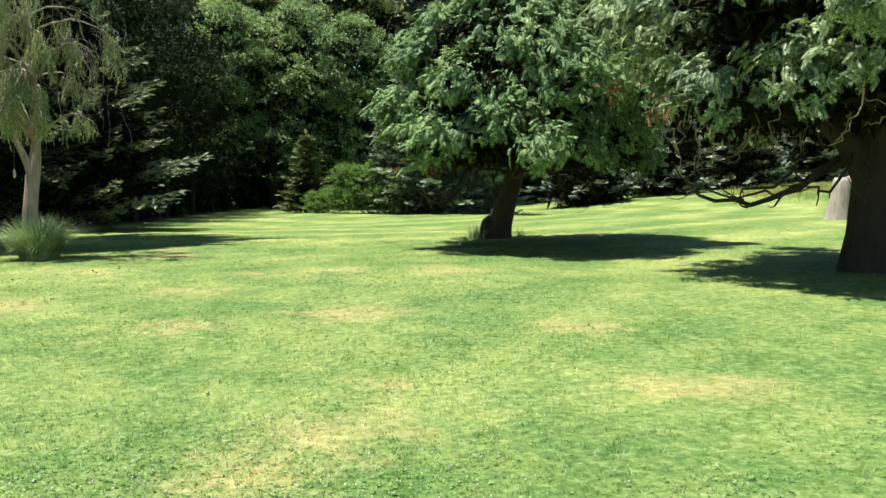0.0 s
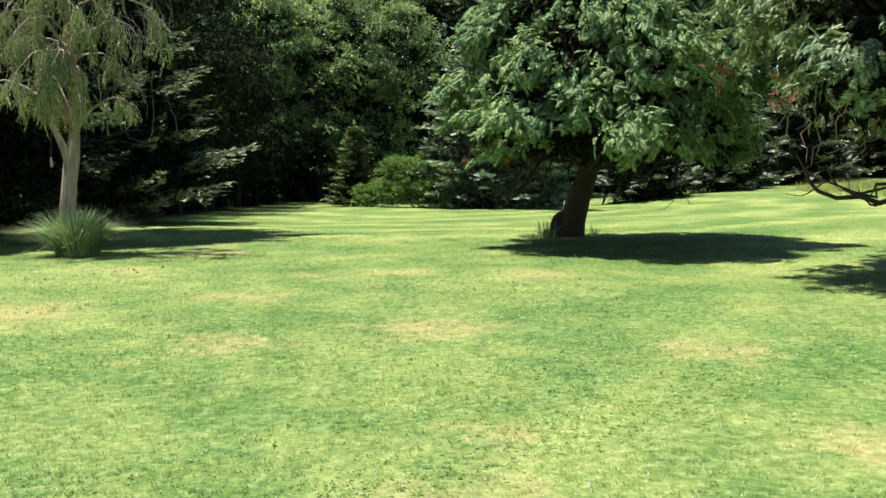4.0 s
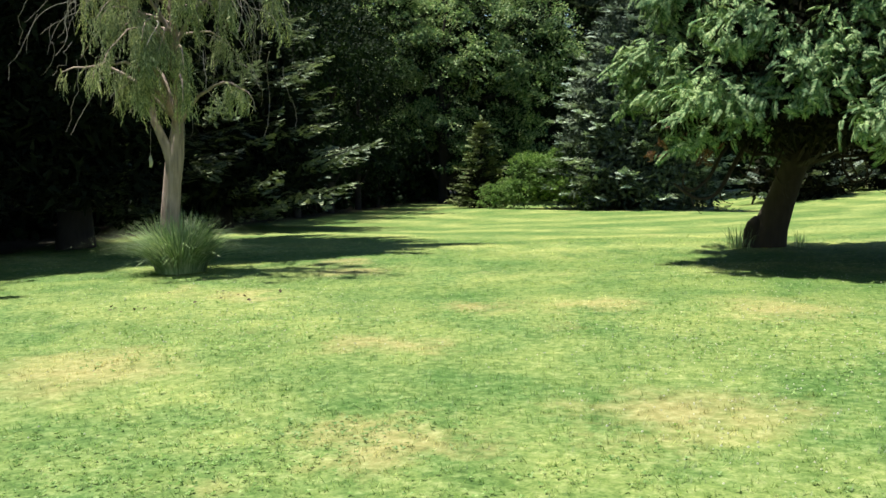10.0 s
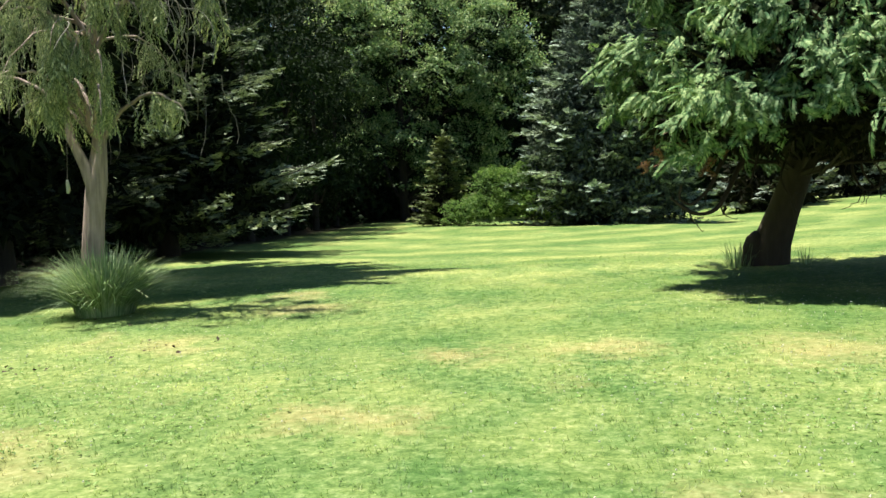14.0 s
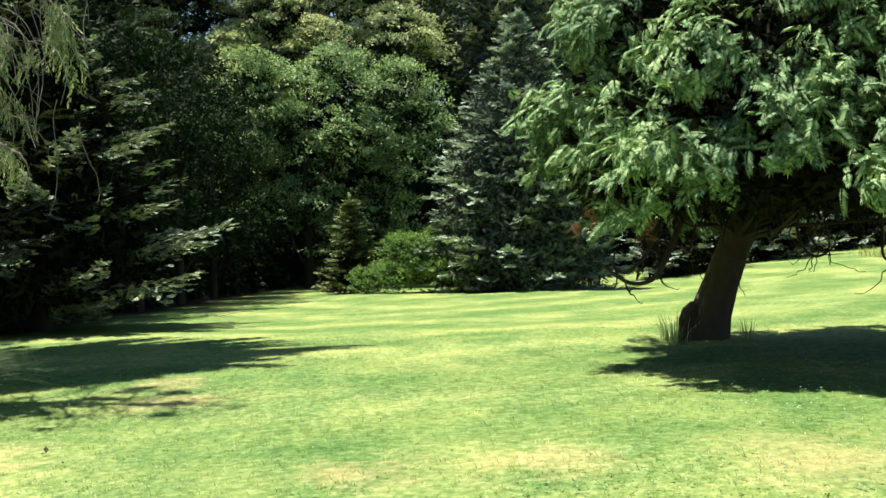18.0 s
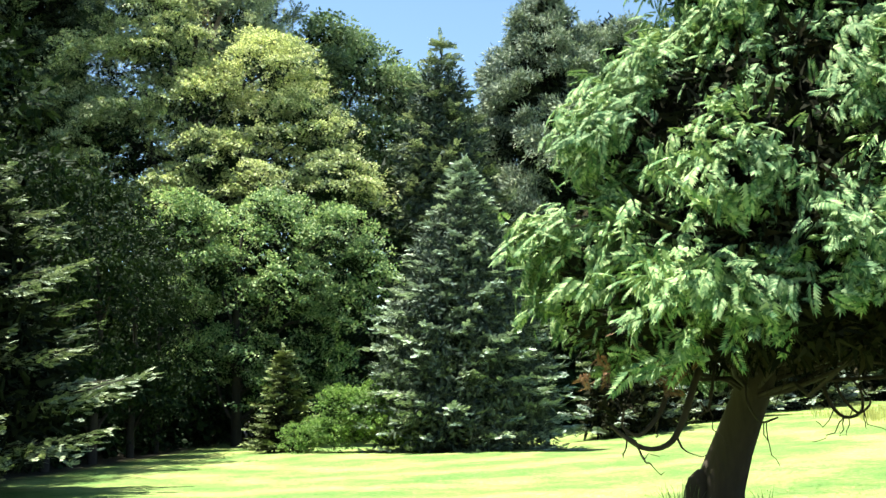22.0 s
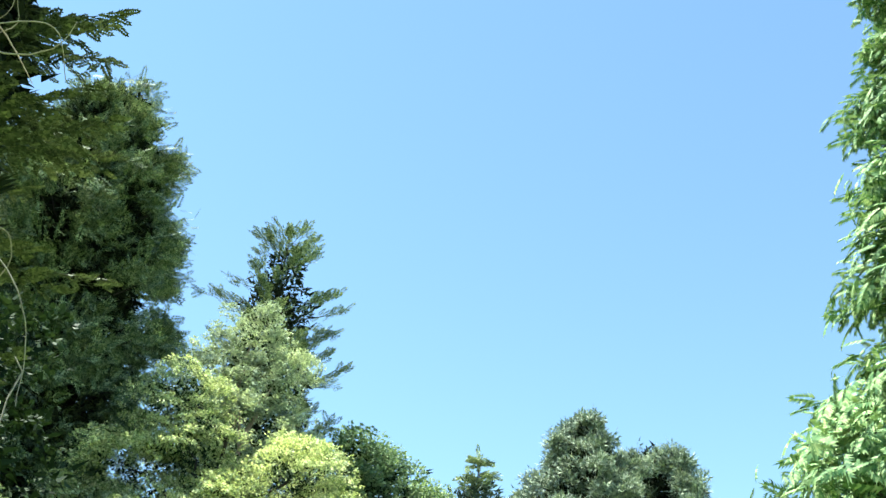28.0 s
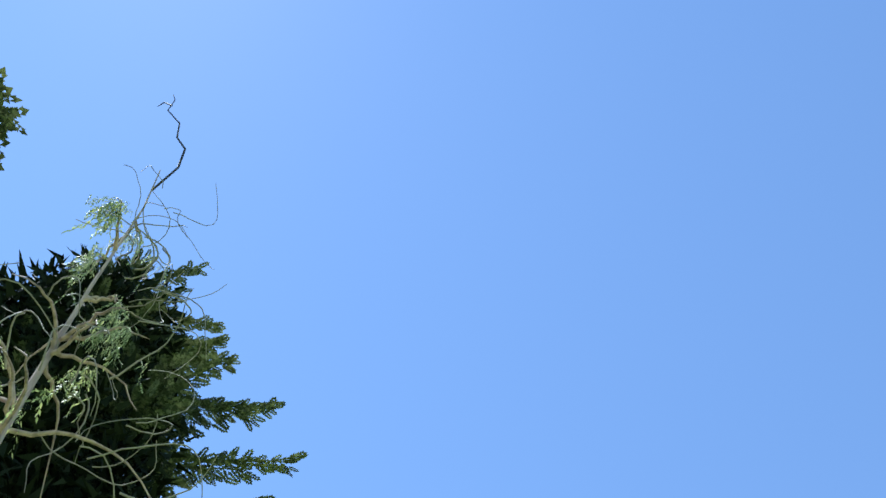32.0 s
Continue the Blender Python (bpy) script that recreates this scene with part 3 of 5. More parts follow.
def spruce_tree(name, at, height, shape, leaf, bark, trunk, label, seed, step=0.45, around=9, tuft=0.3, plate=0.42, gap=0.24, first=0.4, droop=-0.1, tip=0.12, template=None, jitter=0.25, ragged=0.16, hang=0.0, short_front=0.0, group="", lean=(0, 0), inner=1500, bulk=0.4, share=0.55, dark=None):
    """A spruce or fir of whorled flat boughs: side twigs to both sides of every bough, tufted with needles."""
    rng = rng_of(seed)
    x, y = at
    root = thing(name, (x, y, float(ground_z(x, y))), label, "tree", group)
    zs = np.linspace(-0.12, height * 0.97, 12)
    bend = np.stack([lean[0] * zs / height, lean[1] * zs / height, zs], 1)
    child("trunk", mesh_of("trunk", *tube(bend, trunk * np.maximum(1 - zs / height, 0.05) ** 0.8 * (1 + 0.5 * np.exp(-np.maximum(zs, 0) / 0.35)), 12, 0.07, seed), bark, True), root)
    places, ways, ups, sizes, limbs = [], [], [], [], []
    z = first
    while z < height - 0.5 * tuft:
        wide = float(profile(z, shape))
        for a in np.linspace(0, 2 * math.pi, around, endpoint=False) + rng.uniform(0, 6.28):
            a += rng.normal(0, 0.25)
            zi = z + rng.normal(0, jitter * step)
            # boughs towards -y are shortened to fit the camera's view and lawn shadow
            length = wide * rng.uniform(1 - 2 * ragged, 1 + ragged) * (1 - short_front * max(0.0, -math.sin(a)))
            if length < 0.15:
                continue
            out = np.array([math.cos(a), math.sin(a), 0])
            side = np.array([-out[1], out[0], 0])
            foot = np.array([lean[0] * zi / height, lean[1] * zi / height, zi])
            sag, lift = droop * rng.uniform(0.5, 1.5), tip * rng.uniform(0.5, 1.5)
            rise = lambda s: length * (sag * s + lift * s ** 3)
            n = max(3, int(length / gap))
            for s in 0.22 + 0.78 * (np.arange(n) + rng.uniform(0, 1, n)) / n:
                reach = plate * length * (1.02 - s) ** 0.8 * min(1.0, 2.6 * s) * rng.uniform(0.6, 1.15)
                for way_side in (-1, 1):
                    w = unit(out * 0.85 + side * way_side * 0.75 + rng.normal(0, 0.12, 3))
                    m = max(1, int(round(reach / (tuft * 0.62))))
                    q = (np.arange(m) + 0.3) / m
                    p = foot + out * (length * s) + np.array([0, 0, rise(s)]) + w * (reach * q)[:, None]
                    p[:, 2] += -0.25 * reach * q + rng.normal(0, 0.05 * tuft, m) - hang * rng.uniform(0, 1, m) ** 2
                    places.append(p)
                    ways.append(np.repeat(w[None], m, 0) + rng.normal(0, 0.2, (m, 3)) + (0, 0, 0.06))
            m = max(2, int(length / (tuft * 0.6)))
            q = np.linspace(0.3, 1, m)
            p = foot + out * (length * q)[:, None]
            p[:, 2] += rise(q)
            places.append(p)
            ways.append(np.repeat(out[None], m, 0) + rng.normal(0, 0.2, (m, 3)) + (0, 0, 0.15))
            l3 = foot + out * (length * np.linspace(0, 0.95, 5))[:, None]
            l3[:, 2] += rise(np.linspace(0, 0.95, 5))
            limbs.append(tube(l3, np.linspace(0.012 + 0.009 * length, 0.005, 5), 4))
        z += step * rng.uniform(0.8, 1.2) * (0.55 + 0.45 * min(1.0, wide / 1.2))
    top = np.array([lean[0], lean[1], height])
    places.append(top - np.linspace(0.1, 1.2, 8)[:, None] * (0, 0, tuft) * 2)
    ways.append(rng.normal(0, 0.4, (8, 3)) + (0, 0, 0.9))
    p, w = np.concatenate(places), np.concatenate(ways)
    up = np.array([0, 0, 1.0]) + rng.normal(0, 0.3, p.shape)
    tv = scatter(template or TWIG, p, frames_of(w, up), tuft * rng.uniform(0.7, 1.25, len(p)))
    child("crown", mesh_of("crown", *tv, leaf), root)
    axis = lambda v: (lean[0] * v / height, lean[1] * v / height)
    child("inner_foliage", mesh_of("inner_foliage", *heart(rng, shape, axis, first, height * 0.93, inner, share, bulk), dark or M_GAPSHADE), root, "inner foliage coloured dark as crown shade")
    tagged(child("branch_work", mesh_of("branch_work", *joined(limbs), bark, True), root), kind="stuff")
    return root


# ---- ground ----
def axis_steps(lo, hi, fine_lo, fine_hi, step):
    near = np.arange(fine_lo, fine_hi + 1e-6, step)
    out = [near]
    for end, start, s in ((hi, fine_hi, 1), (lo, fine_lo, -1)):
        d = np.geomspace(step, abs(end - start), 34)
        out.append(start + s * d)
    return np.unique(np.concatenate(out))


gx, gy = axis_steps(-1500, 1500, -16, 20, 0.5), axis_steps(-1500, 1800, -8, 46, 0.5)
GX, GY = np.meshgrid(gx, gy, indexing="ij")
gv = np.stack([GX, GY, ground_z(GX, GY)], -1).reshape(-1, 3)
ii, jj = np.meshgrid(np.arange(len(gx) - 1), np.arange(len(gy) - 1), indexing="ij")
nj = len(gy)
gf = np.stack([ii * nj + jj, (ii + 1) * nj + jj, (ii + 1) * nj + jj + 1, ii * nj + jj + 1], -1).reshape(-1, 4)
tagged(new("ground", mesh_of("ground", gv, gf, M_LAWN, True)), "mown summer lawn, green with dry yellow patches", "lawn", kind="structure")


def upright(rng, n):
    """Turns round the vertical."""
    a, z = rng.uniform(0, 6.28, n), np.zeros(n)
    return np.stack([np.stack([np.cos(a), -np.sin(a), z], -1), np.stack([np.sin(a), np.cos(a), z], -1), np.stack([z, z, z + 1], -1)], 1)


def lawn_grass():
    """Blades of the lawn where the camera passes nearest, thinning out with distance."""
    rng = rng_of(11)
    blades = []
    for i in range(3):
        a, h, o = rng.uniform(0, 6.28), rng.uniform(0.5, 1.0), rng.uniform(-1, 1, 2)
        t = np.array([o[0] + math.cos(a) * 0.8, o[1] + math.sin(a) * 0.8, h])
        s = np.array([-math.sin(a), math.cos(a), 0]) * 0.1
        b = np.array([o[0], o[1], 0])
        blades += [b - s, b + s, t + 0.3 * s, t - 0.3 * s]
    v = np.array(blades)
    n = 46000
    y = -1.5 + 22 * rng.uniform(0, 1, n) ** 1.5
    x = -0.6 - 0.14 * y + rng.normal(0, 1, n) * (2.4 + 0.27 * y)
    p = np.stack([x, y, ground_z(x, y) - 0.003], 1)
    me = mesh_of("lawn_grass", *scatter((v, np.arange(len(v)).reshape(-1, 4)), p, upright(rng, n), rng.uniform(0.018, 0.036, n)), M_BLADE)
    tagged(new("lawn_grass", me), "short green and straw-coloured lawn grass blades", "grass", kind="stuff")


lawn_grass()


def clover():
    """White clover heads and pale bits among the grass, in drifts."""
    rng = rng_of(12)
    n = 9000
    y = 0.2 + 15 * rng.uniform(0, 1, n) ** 1.4
    x = -0.9 - 0.14 * y + rng.normal(0, 1, n) * (2.2 + 0.22 * y)
    drift = np.sin(x * 1.1 + 0.4) + np.sin(y * 0.9 + x * 0.5 + 1.0) + rng.normal(0, 0.6, n)
    x, y = x[drift > 0.3], y[drift > 0.3]
    k = len(x)
    p = np.stack([x, y, ground_z(x, y) + 0.022], 1)
    a = np.linspace(0, 2 * math.pi, 5)[:4]
    ring = np.stack([np.cos(a), np.sin(a), 0 * a], 1)
    v = np.concatenate([ring, ring * 0.5 + (0, 0, 0.9)])
    f = np.array([[i, (i + 1) % 4, 4 + (i + 1) % 4, 4 + i] for i in range(4)] + [[4, 5, 6, 7]])
    me = mesh_of("clover", *scatter((v, f), p, upright(rng, k), rng.uniform(0.004, 0.0085, k)), M_CLOVER)
    tagged(new("clover", me), "white clover heads scattered in the lawn", "clover", kind="stuff")


clover()


def clover_leaves():
    """Broad trefoil leaves of clover and small weeds that stand in patches among the grass."""
    rng = rng_of(13)
    n = 36000
    y = -0.6 + 11 * rng.uniform(0, 1, n) ** 1.3
    x = -0.5 - 0.14 * y + rng.normal(0, 1, n) * (2.3 + 0.25 * y)
    patch = np.sin(x * 1.3 + 1.1 * np.sin(y * 0.8)) + np.sin(y * 1.5 + 0.9 * np.sin(x * 1.1) + 0.7) + 0.7 * np.sin(x * 3.7 - y * 2.9) + rng.normal(0, 0.75, n)
    x, y = x[patch > 0.45], y[patch > 0.45]
    k = len(x)
    a = np.array([0.3, 2.4, 4.5])
    leaf = leaf_template([rhomb((0, 0, 0), (math.cos(q), math.sin(q), 0.12), (-0.42 * math.sin(q), 0.42 * math.cos(q), 0), 0.1) for q in a])
    p = np.stack([x, y, ground_z(x, y) + rng.uniform(0.008, 0.02, k)], 1)
    way = rng.normal(0, 1, (k, 3)) * (1, 1, 0.3)
    me = mesh_of("clover_leaves", *scatter(leaf, p, frames_of(way, np.array([0, 0, 1.0]) + rng.normal(0, 0.35, (k, 3))), rng.uniform(0.009, 0.02, k)), M_TREFOIL)
    tagged(new("clover_leaves", me), "small green clover leaves in patches in the lawn", "clover", kind="stuff")


clover_leaves()


def tall_blades(name, at, count, length, spread, leaf, label, category, seed, lean=1.0, width=0.006, kind=""):
    """A tussock: blades that rise from one foot and arch over."""
    rng = rng_of(seed)
    x, y = at
    root = thing(name, (x, y, float(ground_z(x, y))), label, category, kind=kind)
    a = rng.uniform(0, 2 * math.pi, count)
    r0 = spread * 0.35 * np.sqrt(rng.uniform(0, 1, count))
    le = length * rng.uniform(0.45, 1.15, count)
    out = np.abs(rng.normal(0.45, 0.3, count)) * lean
    s = np.linspace(0, 1, 6)
    rad = r0[:, None] + le[:, None] * out[:, None] * s ** 1.7
    h = le[:, None] * (s - 0.42 * out[:, None] * s ** 2.6)
    wob = rng.normal(0, 0.06, (count, 1)) * s
    ang = a[:, None] + wob
    mid = np.stack([np.cos(ang) * rad, np.sin(ang) * rad, np.maximum(h, 0.01 * s) - 0.02], -1)
    side = np.stack([-np.sin(a), np.cos(a), 0 * a], -1)[:, None] * (width * (1 - 0.85 * s ** 2))[None, :, None]
    v = np.stack([mid - side, mid + side], 2).reshape(-1, 3)
    base = (np.arange(count) * 12)[:, None, None]
    q = np.array([[2 * i, 2 * i + 1, 2 * i + 3, 2 * i + 2] for i in range(5)])
    child("tussock", mesh_of("tussock", v, (base + q[None]).reshape(-1, 4), leaf), root)
    return root


# ---- the leaning cedar with looping low branches ----
CEDAR = domed_tree("red_cedar", (1.45, 17.5), [(1.2, 2.2), (1.7, 2.6), (2.3, 2.75), (3.1, 2.5), (3.7, 2.15), (4.2, 1.75), (4.7, 1.25), (5.5, 1.35), (6.8, 1.05), (8.8, 0.6), (11, 0.3), (12.6, 0.06)],
                   [(-0.04, 0.04, -0.2, 0.44), (0.0, 0, 0.05, 0.33), (0.07, -0.08, 0.35, 0.265), (0.18, -0.22, 0.75, 0.225), (0.31, -0.42, 1.2, 0.2), (0.43, -0.7, 1.7, 0.185),
                    (0.5, -1.1, 2.3, 0.165), (0.52, -1.6, 3.1, 0.15), (0.52, -1.9, 4.2, 0.13), (0.5, -1.95, 6, 0.1), (0.5, -1.9, 10, 0.05), (0.5, -1.9, 12.5, 0.012)],
                   M_CEDAR, M_BARK, "leaning red cedar with bright drooping sprays over the lawn", 21, 1.7, 12.5, 190, 0.5, 16, 10, 0.22, SPRAY, middle=[(0.5, -2.35, 1.0), (0.5, -2.3, 3.0), (0.55, -2.0, 5), (0.5, -1.9, 14)],
                   inner=12000, share=0.84, bulk=0.24, fall=0.6, squash=0.8, stretch=0.2, limb=0.03, ragged=0.13)

def loop_branches():
    """Bare low branches of the cedar that sweep down and curl up again, and the burl at its foot."""
    rng = rng_of(77)
    burl_v, burl_f = tube([(-0.2, -0.14, -0.1), (-0.22, -0.14, 0.04), (-0.23, -0.14, 0.14), (-0.23, -0.14, 0.24), (-0.2, -0.14, 0.34), (-0.14, -0.14, 0.41), (-0.06, -0.14, 0.45)],
                          [0.2, 0.16, 0.13, 0.125, 0.12, 0.1, 0.05], 12, 0.1, 3)
    child("burl", mesh_of("burl", burl_v, burl_f, M_BARK, True), CEDAR, "dark knobbly burl")
    # each branch: a few points it swings through, and its thickness
    swings = [([(0.35, -0.5, 2.3), (-0.5, -1.5, 1.75), (-0.78, -1.9, 1.25), (-0.94, -1.95, 1.03), (-1.2, -2.0, 1.02), (-1.42, -1.95, 1.2), (-1.5, -1.9, 1.3)], 0.032),
              ([(0.3, -0.4, 2.4), (-0.8, -1.7, 1.7), (-1.0, -1.9, 1.3), (-1.25, -2.0, 1.12), (-1.4, -1.9, 1.25), (-1.36, -1.85, 1.45)], 0.02),
              ([(0.7, -0.1, 2.2), (1.05, -0.6, 1.9), (0.92, -0.7, 1.5), (1.08, -0.7, 1.22), (1.3, -0.7, 1.32), (1.27, -0.7, 1.6), (1.12, -0.7, 1.75)], 0.016),
              ([(0.7, 0.0, 2.3), (1.25, -0.5, 2.0), (1.02, -0.75, 1.55), (1.2, -0.8, 1.28), (1.36, -0.75, 1.45), (1.25, -0.7, 1.62)], 0.013),
              ([(0.7, 0.1, 2.3), (2.0, -0.5, 1.95), (1.95, -0.7, 1.5), (1.9, -0.7, 1.25), (2.05, -0.75, 1.15), (2.2, -0.7, 1.35)], 0.016),
              ([(0.45, -0.4, 2.1), (0.1, -1.0, 1.75), (-0.1, -1.4, 1.45), (-0.02, -1.5, 1.25), (0.15, -1.45, 1.35)], 0.014),
              ([(0.4, -0.3, 2.2), (-0.25, -1.1, 1.9), (-0.4, -1.4, 1.6), (-0.5, -1.5, 1.35), (-0.6, -1.55, 1.5)], 0.014)]
    for points, rad in swings:
        q = np.array(points)
        drop = np.linspace(0, 1, len(q)) ** 0.5
        q[:, 2] -= 0.26 * drop
        q[:, 1] -= 0.5 * drop
        rad = min(0.03, rad * 1.2)
        u = np.linspace(0, len(q) - 1, 26)
        line = np.stack([np.interp(u, np.arange(len(q)), q[:, i]) for i in range(3)], 1)
        for _ in range(3):
            line[1:-1] = (line[:-2] + 2 * line[1:-1] + line[2:]) / 4
        arm = child("bare_branch", mesh_of("bare_branch", *tube(line, np.linspace(rad * 1.35, rad * 0.5, len(line)), 6), M_BARK, True), CEDAR, "bare looping low branch")
        for _ in range(3):
            i = int(rng.integers(4, 22))
            e = line[i] + np.array([rng.normal(0, 0.2), rng.normal(0, 0.2), -rng.uniform(0.1, 0.4)])
            child("twig", mesh_of("twig", *tube(bent(rng, line[i], e, 0.08, 0.14, 7), np.linspace(rad * 0.4, 0.003, 7), 4), M_BARK, True), arm)
    # thin dead twigs under the crown
    for _ in range(64):
        a, r = rng.uniform(2.4, 6.6), rng.uniform(0.4, 2.1)
        c = np.array([0.5 + r * math.cos(a), r * math.sin(a), rng.uniform(1.9, 2.5)])
        e = c + np.array([rng.normal(0, 0.18), rng.normal(0, 0.18), -rng.uniform(0.3, 0.85)])
        child("twig", mesh_of("twig", *tube(bent(rng, c, e, rng.normal(0, 0.05), 0.16, 8), np.linspace(0.011, 0.004, 8), 4), M_BARK, True), CEDAR)


loop_branches()
tall_blades("grass_tuft", (1.0, 17.25), 110, 0.42, 0.6, M_SEDGE, "unmown grass wisps at the cedar's foot", "grass", 81, 0.7, 0.005)
tall_blades("grass_tuft", (1.95, 17.3), 30, 0.32, 0.3, M_SEDGE, "unmown grass wisps at the cedar's foot", "grass", 82, 0.7, 0.005)

# ---- the second cedar, dull green, with wide low boughs ----
CEDAR2 = domed_tree("red_cedar", (6.75, 10.1), [(1.2, 2.4), (1.9, 3.1), (3.0, 3.6), (4.5, 3.3), (7, 2.6), (10, 1.8), (15, 0.1)],
                    [(0, 0, -0.2, 0.5), (0, 0, 0.1, 0.44), (0.02, 0, 0.5, 0.38), (0.03, 0, 1.2, 0.34), (0.02, -0.05, 2.2, 0.3), (0, -0.1, 4, 0.24), (0, -0.1, 8, 0.14), (0, -0.1, 14.8, 0.015)],
                    M_CEDAR_DARK, M_BARK, "broad dull-green cedar with a thick dark trunk on the lawn", 22, 2.1, 14.5, 150, 0.62, 18, 10, 0.24, SPRAY_FAR,
                    inner=9000, share=0.8, bulk=0.34, fall=0.6, squash=0.7, stretch=0.4, limb=0.035)

def cedar2_branches():
    rng = rng_of(78)
    for start, end, sag, rad in [((-0.1, -0.2, 1.9), (-2.3, 0.6, 1.0), 0.5, 0.06), ((-0.2, 0, 2.0), (-1.3, -1.2, 1.15), 0.4, 0.03), ((0, 0.1, 2.0), (-1.6, 2.2, 1.05), 0.45, 0.035),
                                 ((-0.2, 0, 1.8), (-2.7, -0.6, 1.2), 0.35, 0.03), ((-0.1, 0, 2.2), (-0.7, -1.5, 1.0), 0.3, 0.02)]:
        line = bent(rng, start, end, sag, 0.07, 11)
        line = np.concatenate([line, line[-1] + np.array([[-0.1, 0, 0.1], [-0.2, 0, 0.28]])])
        arm = child("bare_branch", mesh_of("bare_branch", *tube(line, np.linspace(rad, rad * 0.3, len(line)), 6), M_BARK, True), CEDAR2, "bare sagging low branch")
        for _ in range(3):
            i = int(rng.integers(3, len(line) - 3))
            e = line[i] + np.array([rng.normal(-0.15, 0.25), rng.normal(0, 0.3), rng.uniform(-0.2, 0.25)])
            child("twig", mesh_of("twig", *tube(bent(rng, line[i], e, 0.1, 0.1, 6), np.linspace(rad * 0.35, 0.004, 6), 4), M_BARK, True), arm)
    for _ in range(64):
        a, r = rng.uniform(1.9, 5.6), rng.uniform(0.5, 3.0)
        c = np.array([r * math.cos(a), r * math.sin(a), rng.uniform(1.9, 2.7)])
        e = c + np.array([rng.normal(-0.1, 0.3), rng.normal(0, 0.3), -rng.uniform(0.1, 0.7)])
        child("twig", mesh_of("twig", *tube(bent(rng, c, e, rng.uniform(0, 0.2), 0.16, 9), np.linspace(0.012, 0.004, 9), 4), M_GREYBARK, True), CEDAR2, "grey bare twig")
    fork = np.array([(-0.15, -0.05, 1.3), (-0.4, -0.05, 1.75), (-0.75, 0.0, 2.1), (-1.2, 0.1, 2.6), (-1.7, 0.2, 3.4)])
    child("fork", mesh_of("fork", *tube(fork, [0.22, 0.2, 0.16, 0.12, 0.06], 8, 0.05), M_BARK, True), CEDAR2)


cedar2_branches()


def rusty_tuft(tree, at, seed):
    """A clump of dead red-brown sprays that hangs in a cedar."""
    rng = rng_of(seed)
    n = 16
    w = rng.normal(0, 0.6, (n, 3)) + (0, 0, -0.5)
    me = mesh_of("dead_spray", *scatter(SPRAY, np.array(at) + rng.normal(0, 0.09, (n, 3)), frames_of(w, rng.normal(0, 1, (n, 3))), rng.uniform(0.1, 0.2, n)), M_RUST)
    tagged(child("dead_spray", me, tree, "dead red-brown sprays"), kind="stuff")


for k, at in enumerate([(-3.6, 0.5, 2.55), (-3.2, -1.2, 2.2)]):
    rusty_tuft(CEDAR2, at, 300 + k)
for k, at in enumerate([(-1.7, -3.2, 1.55), (-1.2, -3.4, 1.5)]):
    rusty_tuft(CEDAR, at, 310 + k)

